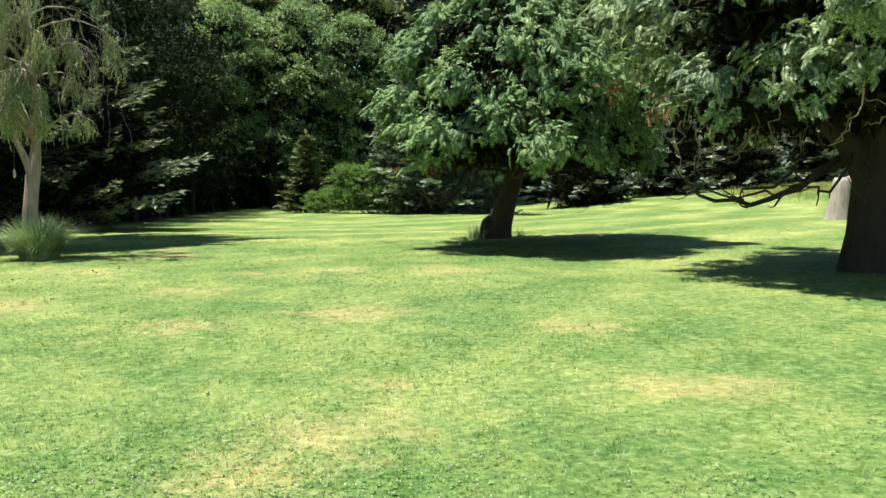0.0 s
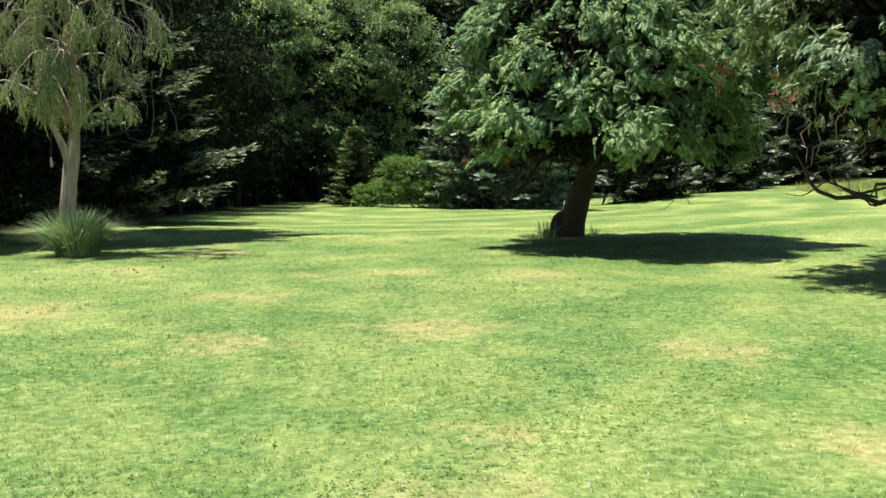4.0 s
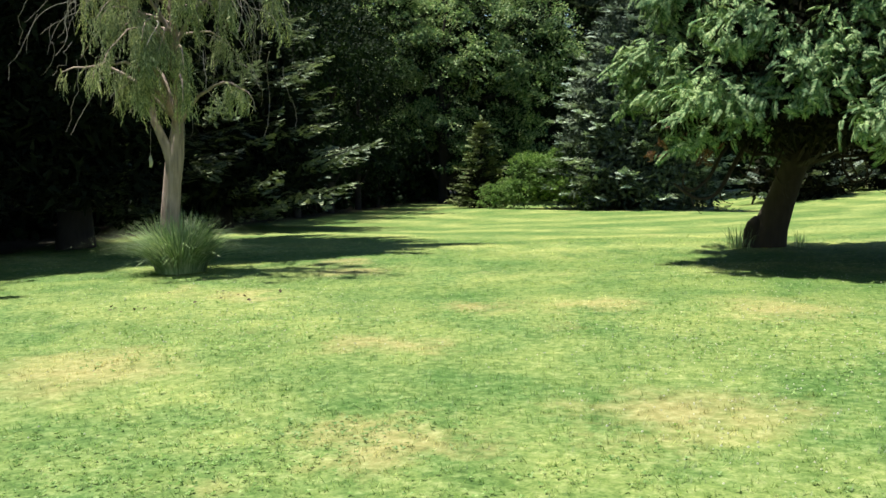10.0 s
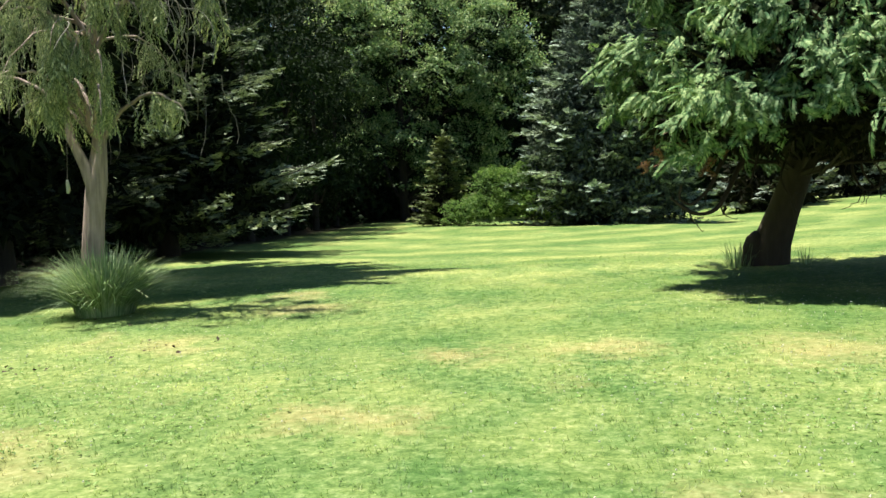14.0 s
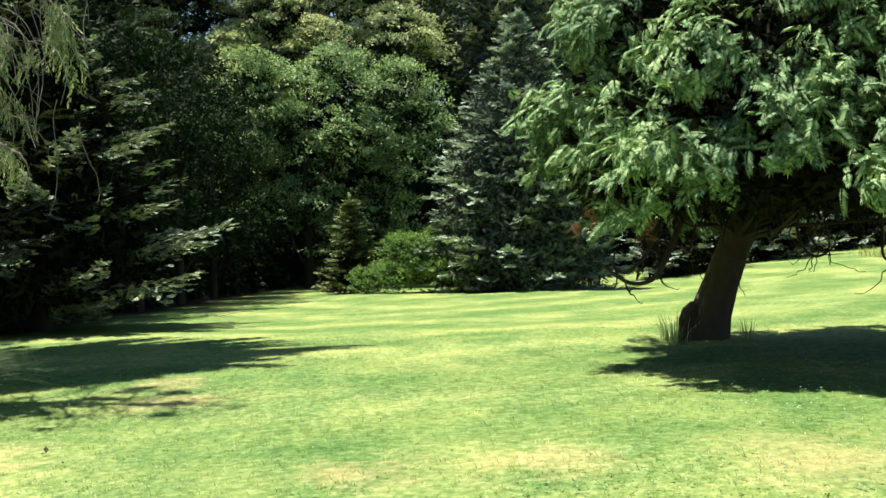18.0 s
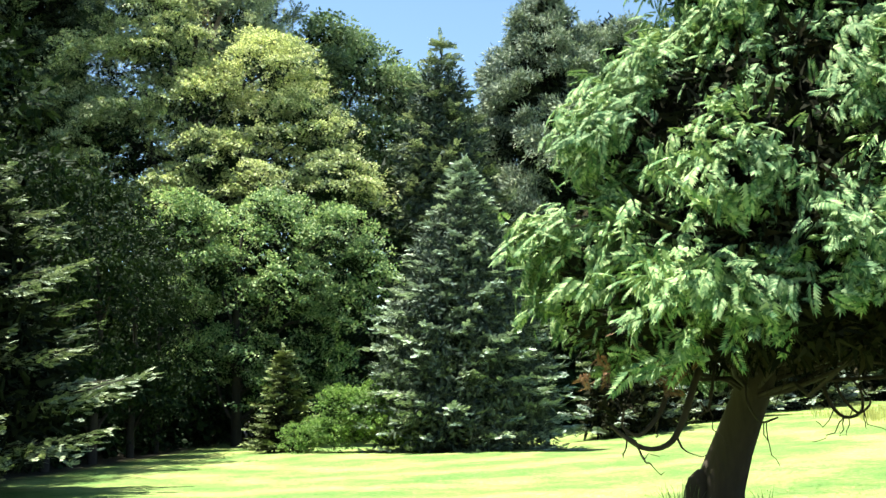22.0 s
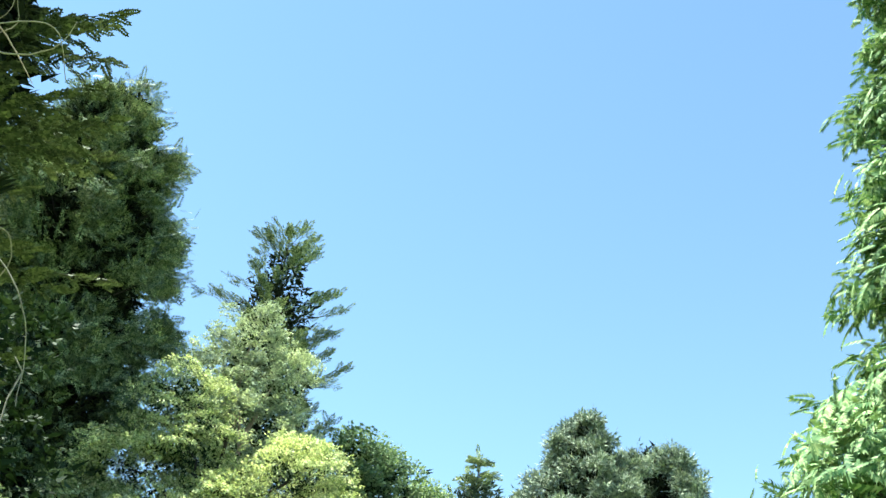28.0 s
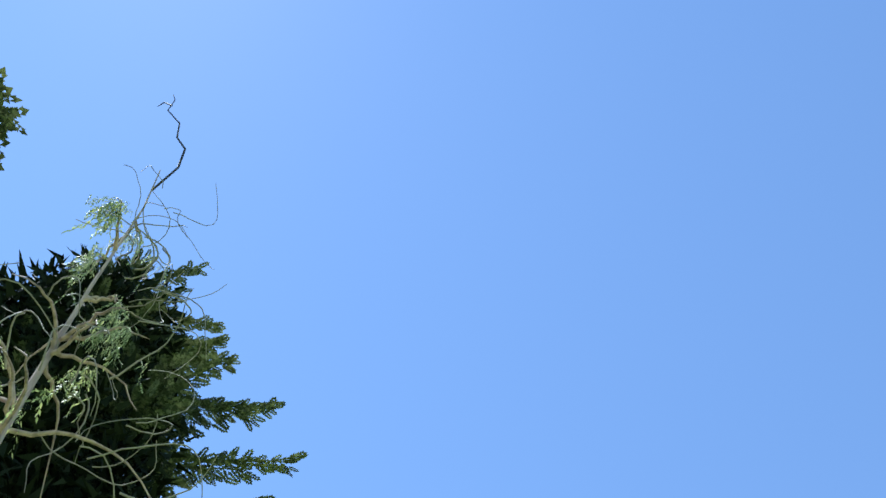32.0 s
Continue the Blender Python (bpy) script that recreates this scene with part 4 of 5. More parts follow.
# ---- the weeping cypress ----
def weeping_cypress():
    rng = rng_of(91)
    x, y = -6.85, 13.45
    root = thing("weeping_cypress", (x, y, float(ground_z(x, y))), "weeping cypress with hanging sprays, bleached twigs and fluted trunk", "tree")
    stem = np.array([(-0.1, 0, -0.15), (-0.12, 0, 0.2), (-0.12, 0, 0.7), (-0.08, 0, 1.2), (-0.04, 0.02, 1.6), (0.0, 0.03, 2.0), (-0.02, 0.12, 2.6), (-0.12, 0.16, 3.6), (-0.2, 0.1, 5),
                     (-0.35, 0.05, 7), (-0.5, 0.0, 9), (-0.62, 0.0, 10.8), (-0.75, -0.05, 11.8)])
    child("trunk", mesh_of("trunk", *tube(stem, [0.2, 0.155, 0.13, 0.12, 0.125, 0.085, 0.062, 0.052, 0.042, 0.032, 0.016, 0.01, 0.006], 16, 0.13, 2), M_GREYBARK, True), root, "pale grey-brown fluted trunk")
    fork = np.array([(-0.07, -0.03, 1.45), (-0.15, -0.06, 1.75), (-0.33, -0.05, 2.1), (-0.46, 0.0, 2.7), (-0.5, 0.05, 3.6)])
    child("side_stem", mesh_of("side_stem", *tube(fork, [0.075, 0.07, 0.055, 0.035, 0.022], 9, 0.1), M_GREYBARK, True), root, "pale grey side stem")
    shape = [(2.0, 1.3), (2.8, 1.6), (4, 1.6), (6, 1.35), (8, 1.0), (9.5, 0.75), (11.8, 0.25)]
    limbs, places, ways, sizes = [], [], [], []

    def hang(line, thick, k, drop=0.3):
        """Cords of small sprays that hang side by side along the outer part of a limb."""
        cords = max(4, k // 7)
        knots = rng.uniform(0.3, 1, 7)
        u = np.clip(rng.choice(knots, cords) + rng.normal(0, 0.028, cords), 0.2, 1) * (len(line) - 1)
        foot = np.stack([np.interp(u, np.arange(len(line)), line[:, i]) for i in range(3)], 1) + rng.normal(0, thick, (cords, 3)) * (1, 1, 0.4)
        length = drop * rng.uniform(0.4, 1.5, cords)
        s = np.tile(np.arange(7) / 7, cords)
        sway = np.repeat(rng.normal(0, 0.1, (cords, 3)), 7, 0) * (1, 1, 0)
        p = np.repeat(foot, 7, 0) + sway * s[:, None] + rng.normal(0, 0.012, (cords * 7, 3))
        p[:, 2] -= s * np.repeat(length, 7)
        m = len(p)
        places.append(p)
        ways.append(np.stack([rng.normal(0, 0.3, m), rng.normal(0, 0.3, m), -np.ones(m)], 1))
        sizes.append(np.repeat(length, 7) * rng.uniform(0.34, 0.55, m))

    n = 52
    zs = 3.0 + 8.1 * (1 - rng.uniform(0, 1, n) ** 0.75)
    for zi in zs:
        ri, ai = profile(zi, shape) * rng.uniform(0.4, 1.1), rng.uniform(0, 2 * math.pi)
        c = np.array([np.interp(zi, stem[:, 2], stem[:, 0]), np.interp(zi, stem[:, 2], stem[:, 1]), zi])
        out = np.array([math.cos(ai), math.sin(ai), 0])
        s = np.linspace(0, 1, 10)[:, None]
        line = c + out * ri * s + np.array([0, 0, 1]) * (0.62 * ri * s - 0.85 * ri * s ** 2.4)
        line[1:] += np.cumsum(rng.normal(0, 0.02, (9, 3)), 0)
        limbs.append(tube(line, np.linspace(0.022, 0.004, 10), 5))
        if rng.uniform() < (0.7 if zi < 5.4 else 0.35):
            hang(line, 0.045, int(170 + 250 * ri), rng.uniform(0.2, 0.5))
    # low arms that reach out, arch over and weep
    for end, k in (((1.2, -0.3, 2.45), 900), ((-1.85, 0.1, 2.8), 520), ((-0.45, -1.2, 2.75), 560), ((0.55, -0.9, 2.55), 560), ((-0.9, 0.9, 2.8), 400), ((-0.5, -0.9, 3.5), 800), ((0.1, -1.0, 3.3), 700), ((-0.15, -0.7, 2.7), 500),
                   ((0.5, -0.8, 3.9), 600), ((-0.9, -0.5, 3.9), 600), ((0.9, 0.2, 3.8), 500), ((-0.2, -0.9, 4.5), 700), ((0.35, -0.5, 3.0), 500)):
        line = bent(rng, (-0.05, 0.06, max(1.95, end[2] - 0.7)), end, -0.34, 0.03, 10)
        line = np.concatenate([line, line[-1] + unit(np.array(end) * (1, 1, 0)) * [[0.08], [0.12]] + [[0, 0, -0.1], [0, 0, -0.26]]])
        limbs.append(tube(line, np.linspace(0.034, 0.005, 12), 5))
        hang(line, 0.05, k, 0.36)
    p, w = np.concatenate(places), np.concatenate(ways)
    z = np.concatenate(sizes)
    keep = p[:, 2] - z > 1.68 + 0.3 * np.hypot(p[:, 0] + 0.05, p[:, 1]) + 0.2 * np.sin(p[:, 0] * 3.1) * np.sin(p[:, 1] * 2.7 + 1) + rng.uniform(0, 0.3, len(p))
    # gaps between the hanging cords, wider towards the top
    keep &= np.sin(p[:, 0] * 7.3 + 1) * np.sin(p[:, 1] * 6.7 + 2) + 0.5 * np.sin(p[:, 0] * 15 + p[:, 2]) * np.sin(p[:, 1] * 13) > np.where(p[:, 2] > 5.4, 0.12, -0.12)
    p, w, z = p[keep], w[keep], z[keep]
    child("crown", mesh_of("crown", *scatter(STRAND, p, frames_of(w, rng.normal(0, 1, p.shape)), z), M_WEEP), root, "yellow-green hanging sprays")
    tagged(child("branch_work", mesh_of("branch_work", *joined(limbs), M_GREYBARK, True), root), kind="stuff")
    # bleached, twisted bare twigs
    for i in range(230):
        zi = 2.6 + 8.2 * rng.uniform(0, 1) ** 0.75
        ai = rng.uniform(0, 2 * math.pi)
        r = profile(zi, shape) * rng.uniform(0.25, 0.85)
        c = np.array([np.interp(zi, stem[:, 2], stem[:, 0]) + math.cos(ai) * r, np.interp(zi, stem[:, 2], stem[:, 1]) + math.sin(ai) * r, zi])
        go = np.array([math.cos(ai), math.sin(ai), rng.uniform(-0.3, 0.35)])
        steps, line = int(rng.integers(9, 16)), [c]
        turn = rng.normal(0, 0.25, 3)
        for _ in range(steps):
            turn = 0.6 * turn + rng.normal(0, 0.3, 3)
            go = unit(go + turn * (0.42 if zi < 5 else 0.62) + np.array([0, 0, -0.22 if zi < 5 else -0.08]))
            line.append(line[-1] + go * rng.uniform(0.06, 0.12))
        line = np.array(line)
        if np.hypot(line[:, 0] + 0.2, line[:, 1]).max() > profile(zi, shape) + (0.5 if zi < 5 else 0.2):
            continue
        child("dead_twig", mesh_of("dead_twig", *tube(line, np.linspace(rng.uniform(0.0035, 0.008) * (1.0 if zi < 5 else 1.25), 0.003, len(line)), 5), M_DEAD, True), root, "bleached twisted bare twig")
    for i in range(46):
        ai, zi = rng.uniform(0, 2 * math.pi), rng.uniform(2.9, 5.2)
        r = profile(zi, shape) * rng.uniform(0.7, 1.12)
        top = np.array([-0.1 + math.cos(ai) * r, math.sin(ai) * r, zi])
        le = rng.uniform(0.5, 1.3)
        line = top + np.linspace(0, 1, 8)[:, None] * np.array([math.cos(ai) * 0.15, math.sin(ai) * 0.15, -le])
        line[1:] += np.cumsum(rng.normal(0, 0.035, (7, 3)), 0)
        line = line[line[:, 2] > 1.75]
        if len(line) > 3:
            child("dead_twig", mesh_of("dead_twig", *tube(line, np.linspace(0.006, 0.0035, len(line)), 4), M_DEAD, True), root, "bleached twisted bare twig")
    # the dead leader that stands out over the crown
    spire = np.array([(-0.7, 0.0, 11.3), (-0.62, 0.02, 12.0), (-0.75, 0.03, 12.7), (-1.05, 0.05, 13.3), (-1.2, 0.04, 13.9), (-1.55, 0.0, 14.5), (-1.6, 0.0, 15.0), (-1.72, 0.0, 15.3)])
    child("dead_leader", mesh_of("dead_leader", *tube(spire, np.linspace(0.016, 0.006, 8), 6), M_FIRBARK, True), root, "bare dark dead leader twig")
    hook = np.array([(-1.55, 0, 14.7), (-1.75, 0.0, 14.95), (-1.85, 0.03, 14.9)])
    child("dead_leader", mesh_of("dead_leader", *tube(hook, [0.012, 0.01, 0.005], 5), M_FIRBARK, True), root)
    return root


WEEP = weeping_cypress()
SEDGE = tall_blades("ornamental_grass", (-6.65, 13.1), 2600, 0.82, 0.95, M_SEDGE, "tussock of long arching grass round the cypress trunk", "ornamental grass", 92, 1.3, 0.006)


def hanging_ornament():
    """A small white thing that hangs on a wire by the trunk."""
    x, y, z = -7.13, 13.2, 1.62
    root = thing("hanging_ornament", (x, y, z), "small white hanging garden ornament on a wire", "ornament")
    child("body", mesh_of("body", *tube([(0, 0, -0.09), (0, 0, -0.085), (0.01, 0, -0.03), (0, 0, 0.03), (0, 0, 0.07), (0, 0, 0.075)], [0.002, 0.018, 0.026, 0.022, 0.012, 0.002], 10), M_CLOVER, True), root)
    child("wire", mesh_of("wire", *tube([(0, 0, 0.07), (0.01, 0, 0.4), (0.03, 0, 0.9)], [0.003, 0.003, 0.003], 5), M_DEAD, True), root)


hanging_ornament()

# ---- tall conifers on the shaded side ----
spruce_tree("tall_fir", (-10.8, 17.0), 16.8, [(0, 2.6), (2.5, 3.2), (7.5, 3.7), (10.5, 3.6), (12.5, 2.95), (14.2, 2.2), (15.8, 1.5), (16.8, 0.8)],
            M_FIR, M_FIRBARK, 0.25, "tall dark fir with stiff spreading boughs", 31, step=0.56, around=9, tuft=0.22, plate=0.24, gap=0.125, hang=0.26, short_front=0.55, first=1.0, droop=-0.02, tip=0.14, ragged=0.22, inner=6000, bulk=0.42, share=0.66, dark=M_DEEP)
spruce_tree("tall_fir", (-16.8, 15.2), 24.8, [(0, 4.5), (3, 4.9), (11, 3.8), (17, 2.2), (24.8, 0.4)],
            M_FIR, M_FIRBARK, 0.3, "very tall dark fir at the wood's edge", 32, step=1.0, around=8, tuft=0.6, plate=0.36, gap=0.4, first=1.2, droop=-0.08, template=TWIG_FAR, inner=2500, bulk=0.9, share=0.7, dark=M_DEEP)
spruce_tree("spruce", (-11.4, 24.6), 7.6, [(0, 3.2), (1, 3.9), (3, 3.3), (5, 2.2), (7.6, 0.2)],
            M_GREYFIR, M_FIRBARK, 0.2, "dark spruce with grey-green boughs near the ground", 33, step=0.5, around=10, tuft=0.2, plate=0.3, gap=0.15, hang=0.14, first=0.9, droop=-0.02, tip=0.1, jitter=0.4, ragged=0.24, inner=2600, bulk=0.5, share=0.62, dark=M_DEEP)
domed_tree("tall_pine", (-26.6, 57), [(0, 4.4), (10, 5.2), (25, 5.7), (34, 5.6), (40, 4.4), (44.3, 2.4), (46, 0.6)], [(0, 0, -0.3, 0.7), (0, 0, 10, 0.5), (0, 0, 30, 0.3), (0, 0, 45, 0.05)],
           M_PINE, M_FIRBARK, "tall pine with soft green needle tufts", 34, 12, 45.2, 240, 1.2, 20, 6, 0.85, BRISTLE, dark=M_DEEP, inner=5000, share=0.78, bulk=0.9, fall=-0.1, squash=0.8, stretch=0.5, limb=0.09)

# ---- the spruces and shrubs beyond the lawn ----
spruce_tree("blue_spruce", (-1.2, 40.0), 10.2, [(0, 3.5), (1, 3.8), (3, 3.5), (5, 2.9), (7.5, 1.6), (10.2, 0.1)],
            M_SPRUCE, M_FIRBARK, 0.2, "blue-grey spruce with level tiers of boughs to the ground", 41, step=0.46, around=16, tuft=0.26, plate=0.34, gap=0.19, hang=0.05, first=0.25, droop=-0.07, tip=0.05, jitter=0.12, ragged=0.12, inner=4500, bulk=0.36, share=0.84, dark=M_SHADESPRUCE)
spruce_tree("small_spruce", (-7.6, 41.0), 3.7, [(0, 1.25), (0.6, 1.3), (2, 0.75), (3.7, 0.05)],
            M_OLIVE, M_FIRBARK, 0.07, "small pale green spruce beside the shrubs", 42, step=0.3, around=9, tuft=0.25, plate=0.36, gap=0.16, first=0.15, droop=-0.1, tip=0.12, inner=500, bulk=0.25)
broadleaf("shrub", (-5.7, 39.3), 2.0, [(0, 0, 0.7, 0.8), (0.3, 0.2, 1.7, 0.6), (1.0, 0.2, 1.4, 0.9), (-1.0, 0, 0.5, 0.6), (1.9, -0.2, 0.9, 0.8), (1.6, 0.3, 2.0, 0.6), (2.6, -0.4, 0.4, 0.5)], 260, M_SHRUB, M_FIRBARK, 0,
          "leafy bright green shrub at the foot of the spruce", size=0.13, seed=43, category="shrub")
for k, (x, y, h, r) in enumerate([(5.6, 47.5, 5.6, 2.6), (10.2, 52, 6.4, 3.2), (15.5, 57, 7.2, 3.6), (21.5, 60, 8, 3.6)]):
    spruce_tree("low_spruce", (x, y), h, [(0, r * 0.9), (0.8, r), (h * 0.5, r * 0.7), (h, 0.1)], M_FARFIR, M_FIRBARK, 0.16,
                "low broad dark spruce along the far lawn", 44 + k, step=0.6, around=9, tuft=0.48, plate=0.34, gap=0.32, first=0.2, droop=-0.1, template=TWIG_FAR, group="far spruces", inner=700, bulk=0.6, share=0.7)
spruce_tree("spruce", (-2.2, 58), 21.8, [(0, 4), (6, 4.4), (13, 3.3), (18.5, 1.7), (21.8, 0.15)], M_GREYFIR, M_FIRBARK, 0.3,
            "slender dark spruce with a pointed top", 51, step=0.8, around=9, tuft=0.5, plate=0.34, gap=0.34, first=1.0, droop=-0.22, tip=0.16, template=TWIG_FAR, inner=3000, bulk=0.7, share=0.8, dark=M_SHADESPRUCE)
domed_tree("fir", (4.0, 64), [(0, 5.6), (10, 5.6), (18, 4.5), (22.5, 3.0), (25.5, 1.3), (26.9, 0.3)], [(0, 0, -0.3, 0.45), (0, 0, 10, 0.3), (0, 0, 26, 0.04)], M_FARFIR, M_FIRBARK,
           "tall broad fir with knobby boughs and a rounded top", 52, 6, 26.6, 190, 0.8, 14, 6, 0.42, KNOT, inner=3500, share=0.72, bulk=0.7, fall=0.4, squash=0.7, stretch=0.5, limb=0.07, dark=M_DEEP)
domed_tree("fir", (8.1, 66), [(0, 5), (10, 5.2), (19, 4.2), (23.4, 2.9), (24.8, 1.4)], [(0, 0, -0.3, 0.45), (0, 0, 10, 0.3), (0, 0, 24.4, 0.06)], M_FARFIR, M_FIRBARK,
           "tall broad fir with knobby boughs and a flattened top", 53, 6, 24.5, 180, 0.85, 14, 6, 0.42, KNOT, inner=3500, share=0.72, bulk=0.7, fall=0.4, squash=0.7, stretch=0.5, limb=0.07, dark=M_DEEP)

# ---- broadleaved trees at the back ----
broadleaf("golden_maple", (-14.5, 54), 25, [(-2.8, 0, 22.3, 2.4), (-4.6, 0, 18.5, 2.6), (-6.5, 0, 16.2, 2.3), (-1.6, -1, 19.2, 2.2), (0.4, -0.5, 16.8, 2.5), (3.8, -0.6, 18.4, 2.3), (5.6, -1, 15, 2.3), (-3.4, -1, 14.6, 2.7),
          (1.4, -1.6, 13.2, 2.6), (7.6, -2.4, 12, 1.9), (-0.8, -2, 10.6, 2.6), (-5.5, -1, 11, 2.5), (4.2, -2.4, 11.6, 2.0)], 400, M_MAPLE, M_FIRBARK, 0.4,
          "large maple with yellow-green leaves in flat layers", size=0.25, seed=61, each=46, tray=2.3, close=40, level=0.8)
broadleaf("broadleaf_tree", (-10.6, 47.2), 12, [(4.0, 0, 8.6, 1.8), (1.2, 0.4, 9.4, 2.0), (4.6, -0.2, 5.6, 1.6), (-0.9, 0, 6.8, 2.0), (2.2, -0.6, 6.6, 1.9), (3.2, -0.4, 3.6, 1.5), (5.2, 0, 7.4, 1.4), (-2.6, 0.2, 9.2, 2.0), (0.5, 0, 4.0, 1.8), (-1.6, 0.3, 3.4, 1.7), (4.6, -0.2, 2.0, 1.2), (2.0, -0.4, 2.4, 1.5), (-3.2, 0.3, 5.6, 1.9)], 250, M_BRIGHT, M_FIRBARK, 0.2,
          "leafy green tree with drooping boughs before the maple", size=0.25, seed=66, each=30, tray=1.7, close=30, level=0.2)
broadleaf("birch", (-16.6, 63), 33.5, [(0, 0, 31, 2.4), (-1.4, 0, 28, 3.0), (1.8, 0, 27.5, 3.0), (0.4, 0, 23.5, 4.4), (3.4, 0, 22, 3.2), (-3, 0, 23, 3)], 330, M_BIRCH, M_GREYBARK, 0.35,
          "tall pale grey-green birch with fine leaves", size=0.3, seed=62, each=22)
conifer("pine", (-17.2, 71), 45, [(0, 3), (15, 5), (30, 5.4), (38, 4.0), (43, 2.0), (45, 0.5)], 190, 5, 0.8, M_PINE, M_FIRBARK, 0.45,
        "very tall pine with upswept boughs", template=BOUGH, droop=0.4, hang=-0.3, first=8, seed=63, low=0.9, core=8)
broadleaf("broadleaf_tree", (-9.5, 74), 30, [(-1.2, 0, 27, 3.0), (1.4, 0, 24.6, 3.6), (-2.4, 0, 22, 4), (2.5, 0, 18, 5)], 270, M_GREEN, M_FIRBARK, 0.4,
          "tall green broadleaved tree in the wood", size=0.5, seed=64)
broadleaf("broadleaf_tree", (-4.5, 77), 27, [(-1.2, 0, 24.4, 2.6), (1.0, 0, 21.6, 3.2), (0, 0, 16, 5)], 260, M_BIRCH, M_FIRBARK, 0.4,
          "tall pale green broadleaved tree in the wood", size=0.5, seed=65)


# ---- the dark wood round the lawn ----
def wood():
    rng = rng_of(101)
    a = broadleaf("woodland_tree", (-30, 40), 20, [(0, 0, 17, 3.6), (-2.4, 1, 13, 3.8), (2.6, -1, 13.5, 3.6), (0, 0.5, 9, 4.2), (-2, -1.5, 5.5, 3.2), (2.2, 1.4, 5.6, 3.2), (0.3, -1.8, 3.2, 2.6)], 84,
                  M_DARKWOOD, M_FIRBARK, 0.3, "leafy woodland tree coloured dark for deep shade", size=0.55, seed=102, group="woodland trees", each=9, close=24)
    b = conifer("woodland_conifer", (-20, 22), 22, [(0, 3.8), (2, 4.2), (8, 3.6), (16, 2.2), (22, 0.2)], 70, 2.2, 1.35, M_FIR, M_FIRBARK, 0.32,
                "dark woodland conifer in deep shade", template=FAN_FINE, droop=-0.12, hang=0.2, first=0.8, seed=103, group="woodland trees")
    # conifers at (-13.4, 10.6) and (-13.8, 5.0) are unseen, added to shade the lawn
    spots = [(-19.5, 30.5, 1, 1.0), (-19.4, 37, 0, 0.9), (-24.5, 44, 0, 0.95), (-16, 45.5, 1, 0.45), (-24, 34, 1, 1.1), (-22.5, 10, 1, 1.0), (-24, 17, 0, 0.9), (-29, 26, 0, 1.1), (-26, 52, 1, 1.2),
             (-22, 60, 0, 1.0), (-33, 60, 0, 1.2), (-12, 62, 0, 1.05), (-7.5, 64, 0, 0.9), (-18, 58, 0, 1.0), (-4, 50.5, 0, 0.33), (1, 70, 0, 0.8), (7, 74, 0, 0.8),
             (14, 70, 1, 0.9), (19, 72, 0, 0.85), (26, 70, 1, 0.9), (31, 66, 0, 0.8), (37, 62, 1, 0.85), (43, 55, 0, 0.8), (49, 50, 1, 0.9), (14, 80, 0, 1), (-37, 42, 1, 1.1), (-34, 14, 0, 1), (-30, 4, 1, 1), (-15.4, 27, 0, 0.58), (-17.4, 33, 0, 0.74), (-13.4, 10.6, 1, 0.76), (-13.8, 5.0, 1, 0.8),
             (24, 80, 0, 1.0), (38, 72, 0, 0.95), (-12.8, 29.5, 0, 0.42), (-12.6, 33.0, 0, 0.4), (-12.6, 36.5, 0, 0.44), (-12.6, 40, 0, 0.4), (-12.8, 43.5, 0, 0.36), (-15.5, 51, 0, 0.5), (-19, 50, 0, 0.6), (-6.5, 57, 0, 0.8), (-9.5, 59, 0, 0.85), (0.5, 60, 0, 0.5), (5.5, 58.5, 0, 0.45), (-21.5, 24.5, 0, 0.7), (-17.5, 20, 0, 0.6), (12, 63, 0, 0.5), (18, 64.5, 0, 0.5)]
    for x, y, which, s in spots:
        src = b if which else a
        c = copy_thing(src, pose(x, y, float(ground_z(x, y)), 0, 0, rng.uniform(0, 360)))
        c.scale = (s, s, s * rng.uniform(0.9, 1.1))
    # low growth that fills the wood's edge
    n = 7000
    u = rng.uniform(0, 1, n)
    edge = np.array([(-13, -2), (-14.5, 12), (-13.5, 20), (-13, 32), (-13.2, 42), (-11, 49), (-4, 52), (3, 55), (14, 64), (28, 64), (46, 48)])
    d = np.r_[0, np.cumsum(np.hypot(*np.diff(edge, axis=0).T))]
    ex, ey = np.interp(u * d[-1], d, edge[:, 0]), np.interp(u * d[-1], d, edge[:, 1])
    out = unit(np.stack([ex - 8, ey - 15], 1)) * np.abs(rng.normal(0, 4.5, n))[:, None]
    x, y = ex + out[:, 0], ey + out[:, 1]
    hump = 0.9 + 0.7 * np.sin(x * 0.8) * np.sin(y * 0.6 + 1)
    depth = np.linalg.norm(out, axis=1)
    z = ground_z(x, y) + rng.uniform(0.03, 1.0, n) * (0.9 + 1.6 * hump + 0.55 * depth)
    p = np.stack([x, y, z], 1)
    w = np.stack([8 - x, 10 - y, rng.normal(0, 20, n)], 1)
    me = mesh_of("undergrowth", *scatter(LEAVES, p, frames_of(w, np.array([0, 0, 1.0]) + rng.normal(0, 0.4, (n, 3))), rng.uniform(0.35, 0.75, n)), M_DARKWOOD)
    q = 6000
    back = unit(np.stack([ex[:q] - 8, ey[:q] - 15], 1)) * rng.uniform(7, 24, q)[:, None]
    x, y = ex[:q] + back[:, 0], ey[:q] + back[:, 1]
    p = np.stack([x, y, ground_z(x, y) + rng.uniform(0.02, 1, q) ** 1.2 * (9 + 4 * np.sin(x * 0.3) * np.sin(y * 0.21))], 1)
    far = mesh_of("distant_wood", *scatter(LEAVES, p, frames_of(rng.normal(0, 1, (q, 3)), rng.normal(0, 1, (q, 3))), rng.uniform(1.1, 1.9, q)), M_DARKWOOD)
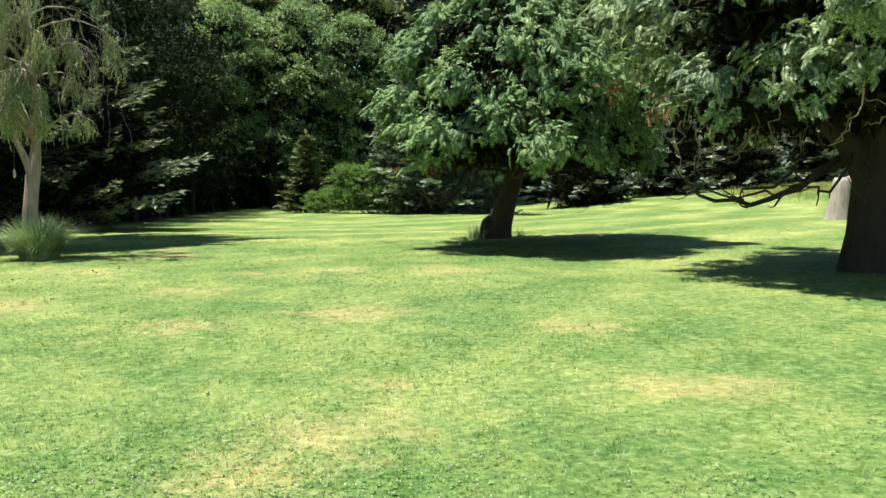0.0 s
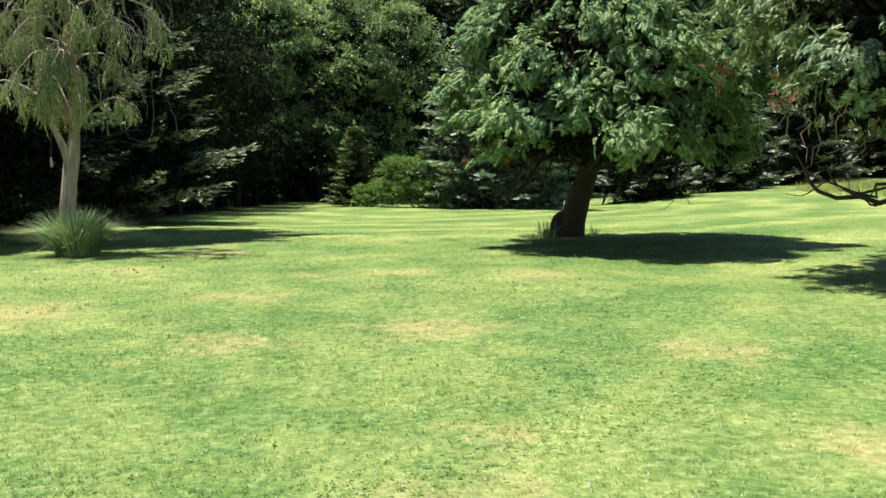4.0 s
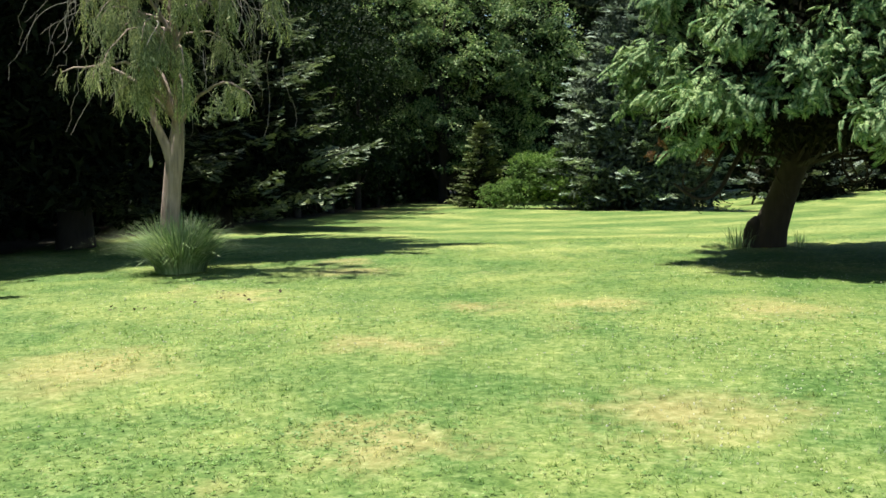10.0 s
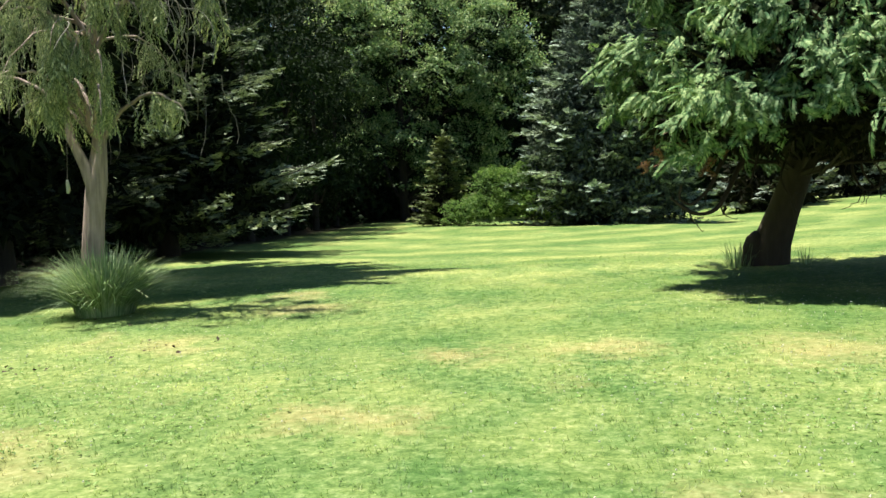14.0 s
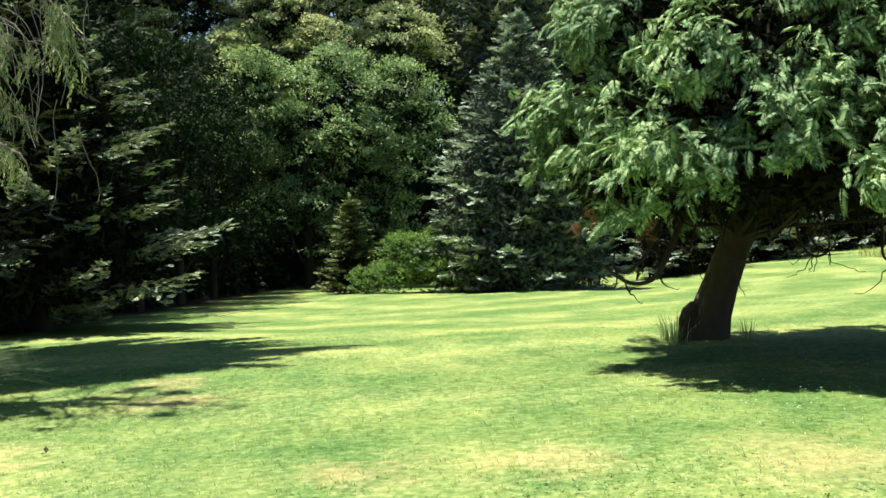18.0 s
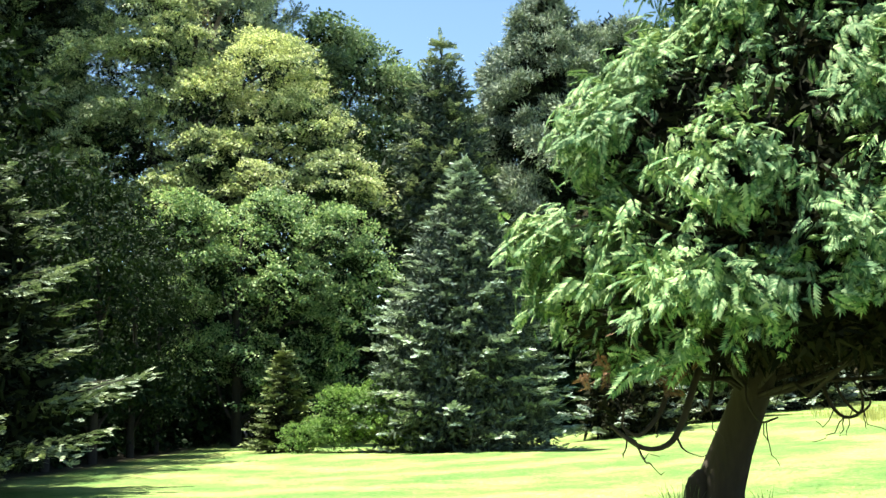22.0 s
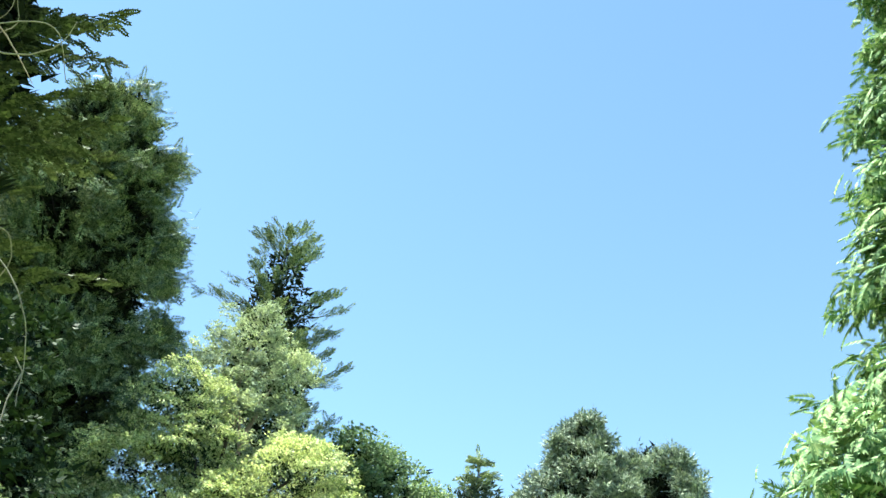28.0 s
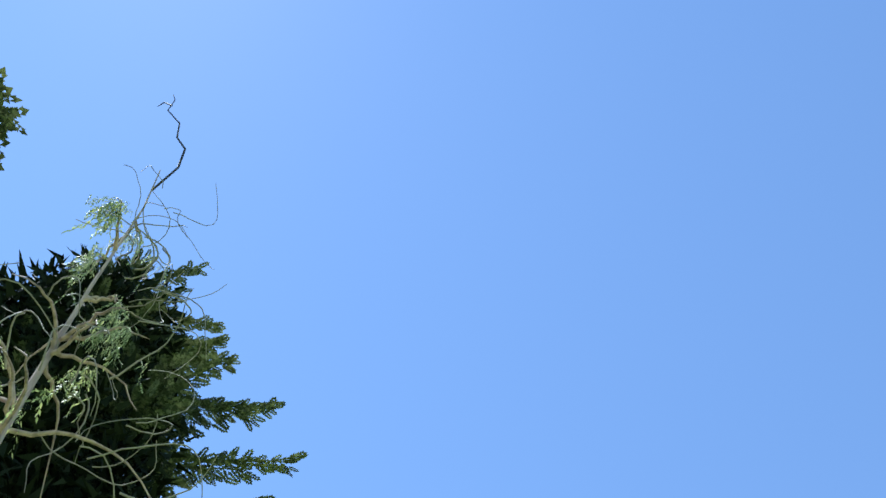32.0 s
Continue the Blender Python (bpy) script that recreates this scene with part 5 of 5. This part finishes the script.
    tagged(new("distant_wood", far), "dense foliage deep in the wood, coloured dark for shade", "woodland", kind="stuff")
    tagged(new("undergrowth", me), "leafy undergrowth along the wood's edge, coloured dark for shade", "undergrowth", kind="stuff")


wood()


# ---- far lawn: stump, pale shrub and unmown strip ----
def stump():
    x, y = 10.3, 22.2
    root = thing("tree_stump", (x, y, float(ground_z(x, y))), "pale bleached tree stump leaning beyond the cedar", "tree stump")
    pts = [(-0.08, 0, -0.15), (-0.06, 0, 0.1), (-0.03, 0, 0.4), (0.01, 0, 0.7), (0.05, 0, 0.95), (0.08, 0, 1.08), (0.05, 0, 1.12)]
    child("body", mesh_of("body", *tube(pts, [0.33, 0.27, 0.25, 0.24, 0.24, 0.23, 0.14], 16, 0.3, 4), M_STUMP, True), root)
    child("side_root", mesh_of("side_root", *tube([(0.3, 0, -0.1), (0.32, 0, 0.2), (0.33, 0, 0.36), (0.34, 0, 0.45)], [0.16, 0.13, 0.08, 0.02], 10, 0.14, 1), M_STUMP, True), root)


stump()
broadleaf("pale_shrub", (9.0, 56.5), 1.6, [(0, 0, 0.6, 0.8), (0.9, 0, 0.4, 0.6)], 60, M_MAPLE, M_FIRBARK, 0, "pale yellow-green shrub on the far lawn", size=0.2, seed=71, category="shrub")


def meadow():
    """A strip of tall straw-coloured grass at the back of the lawn."""
    rng = rng_of(72)
    n = 4200
    x = rng.uniform(12, 34, n)
    y = 40 + 0.25 * (x - 12) + rng.normal(0, 3.0, n)
    p = np.stack([x, y, ground_z(x, y)], 1)
    v, out = [], []
    for i in range(5):
        a, o = rng.uniform(0, 6.28), rng.uniform(-0.5, 0.5, 2)
        t = np.array([o[0] + 0.3 * math.cos(a), o[1] + 0.3 * math.sin(a), 1.0])
        s = np.array([math.sin(a), -math.cos(a), 0]) * 0.025
        b = np.array([o[0], o[1], 0])
        v += [b - s, b + s, t + 0.4 * s, t - 0.4 * s]
    v = np.array(v)
    me = mesh_of("tall_grass", *scatter((v, np.arange(len(v)).reshape(-1, 4)), p, upright(rng, n), rng.uniform(0.1, 0.34, n) ** 1.0), M_STRAW)
    tagged(new("tall_grass", me), "strip of tall straw-coloured unmown grass", "grass", kind="stuff")


meadow()


def fallen_leaves():
    """Curled brown leaves and bits of bark in small groups on the grass."""
    rng = rng_of(73)
    p = np.concatenate([np.array([x, y]) + rng.normal(0, r, (k, 2)) for x, y, r, k in ((-4.9, 10.8, 0.16, 9), (-5.5, 9.75, 0.14, 8), (-4.6, 10.4, 0.4, 6), (-5.9, 12.1, 0.5, 8))])
    n = len(p)
    z = ground_z(p[:, 0], p[:, 1]) + 0.022
    way = rng.normal(0, 1, (n, 3)) * (1, 1, 0.25)
    up = np.array([0, 0, 1.0]) + rng.normal(0, 0.35, (n, 3))
    leaf = leaf_template([rhomb((0, 0, 0), (1, 0, 0.15), (0, 0.32, 0), 0.12)])
    me = mesh_of("fallen_leaves", *scatter(leaf, np.stack([p[:, 0], p[:, 1], z], 1), frames_of(way, up), rng.uniform(0.03, 0.06, n)), M_STUMP_DARK)
    tagged(new("fallen_leaves", me), "dark curled fallen leaves lying on the grass", "fallen leaves", kind="stuff")


fallen_leaves()
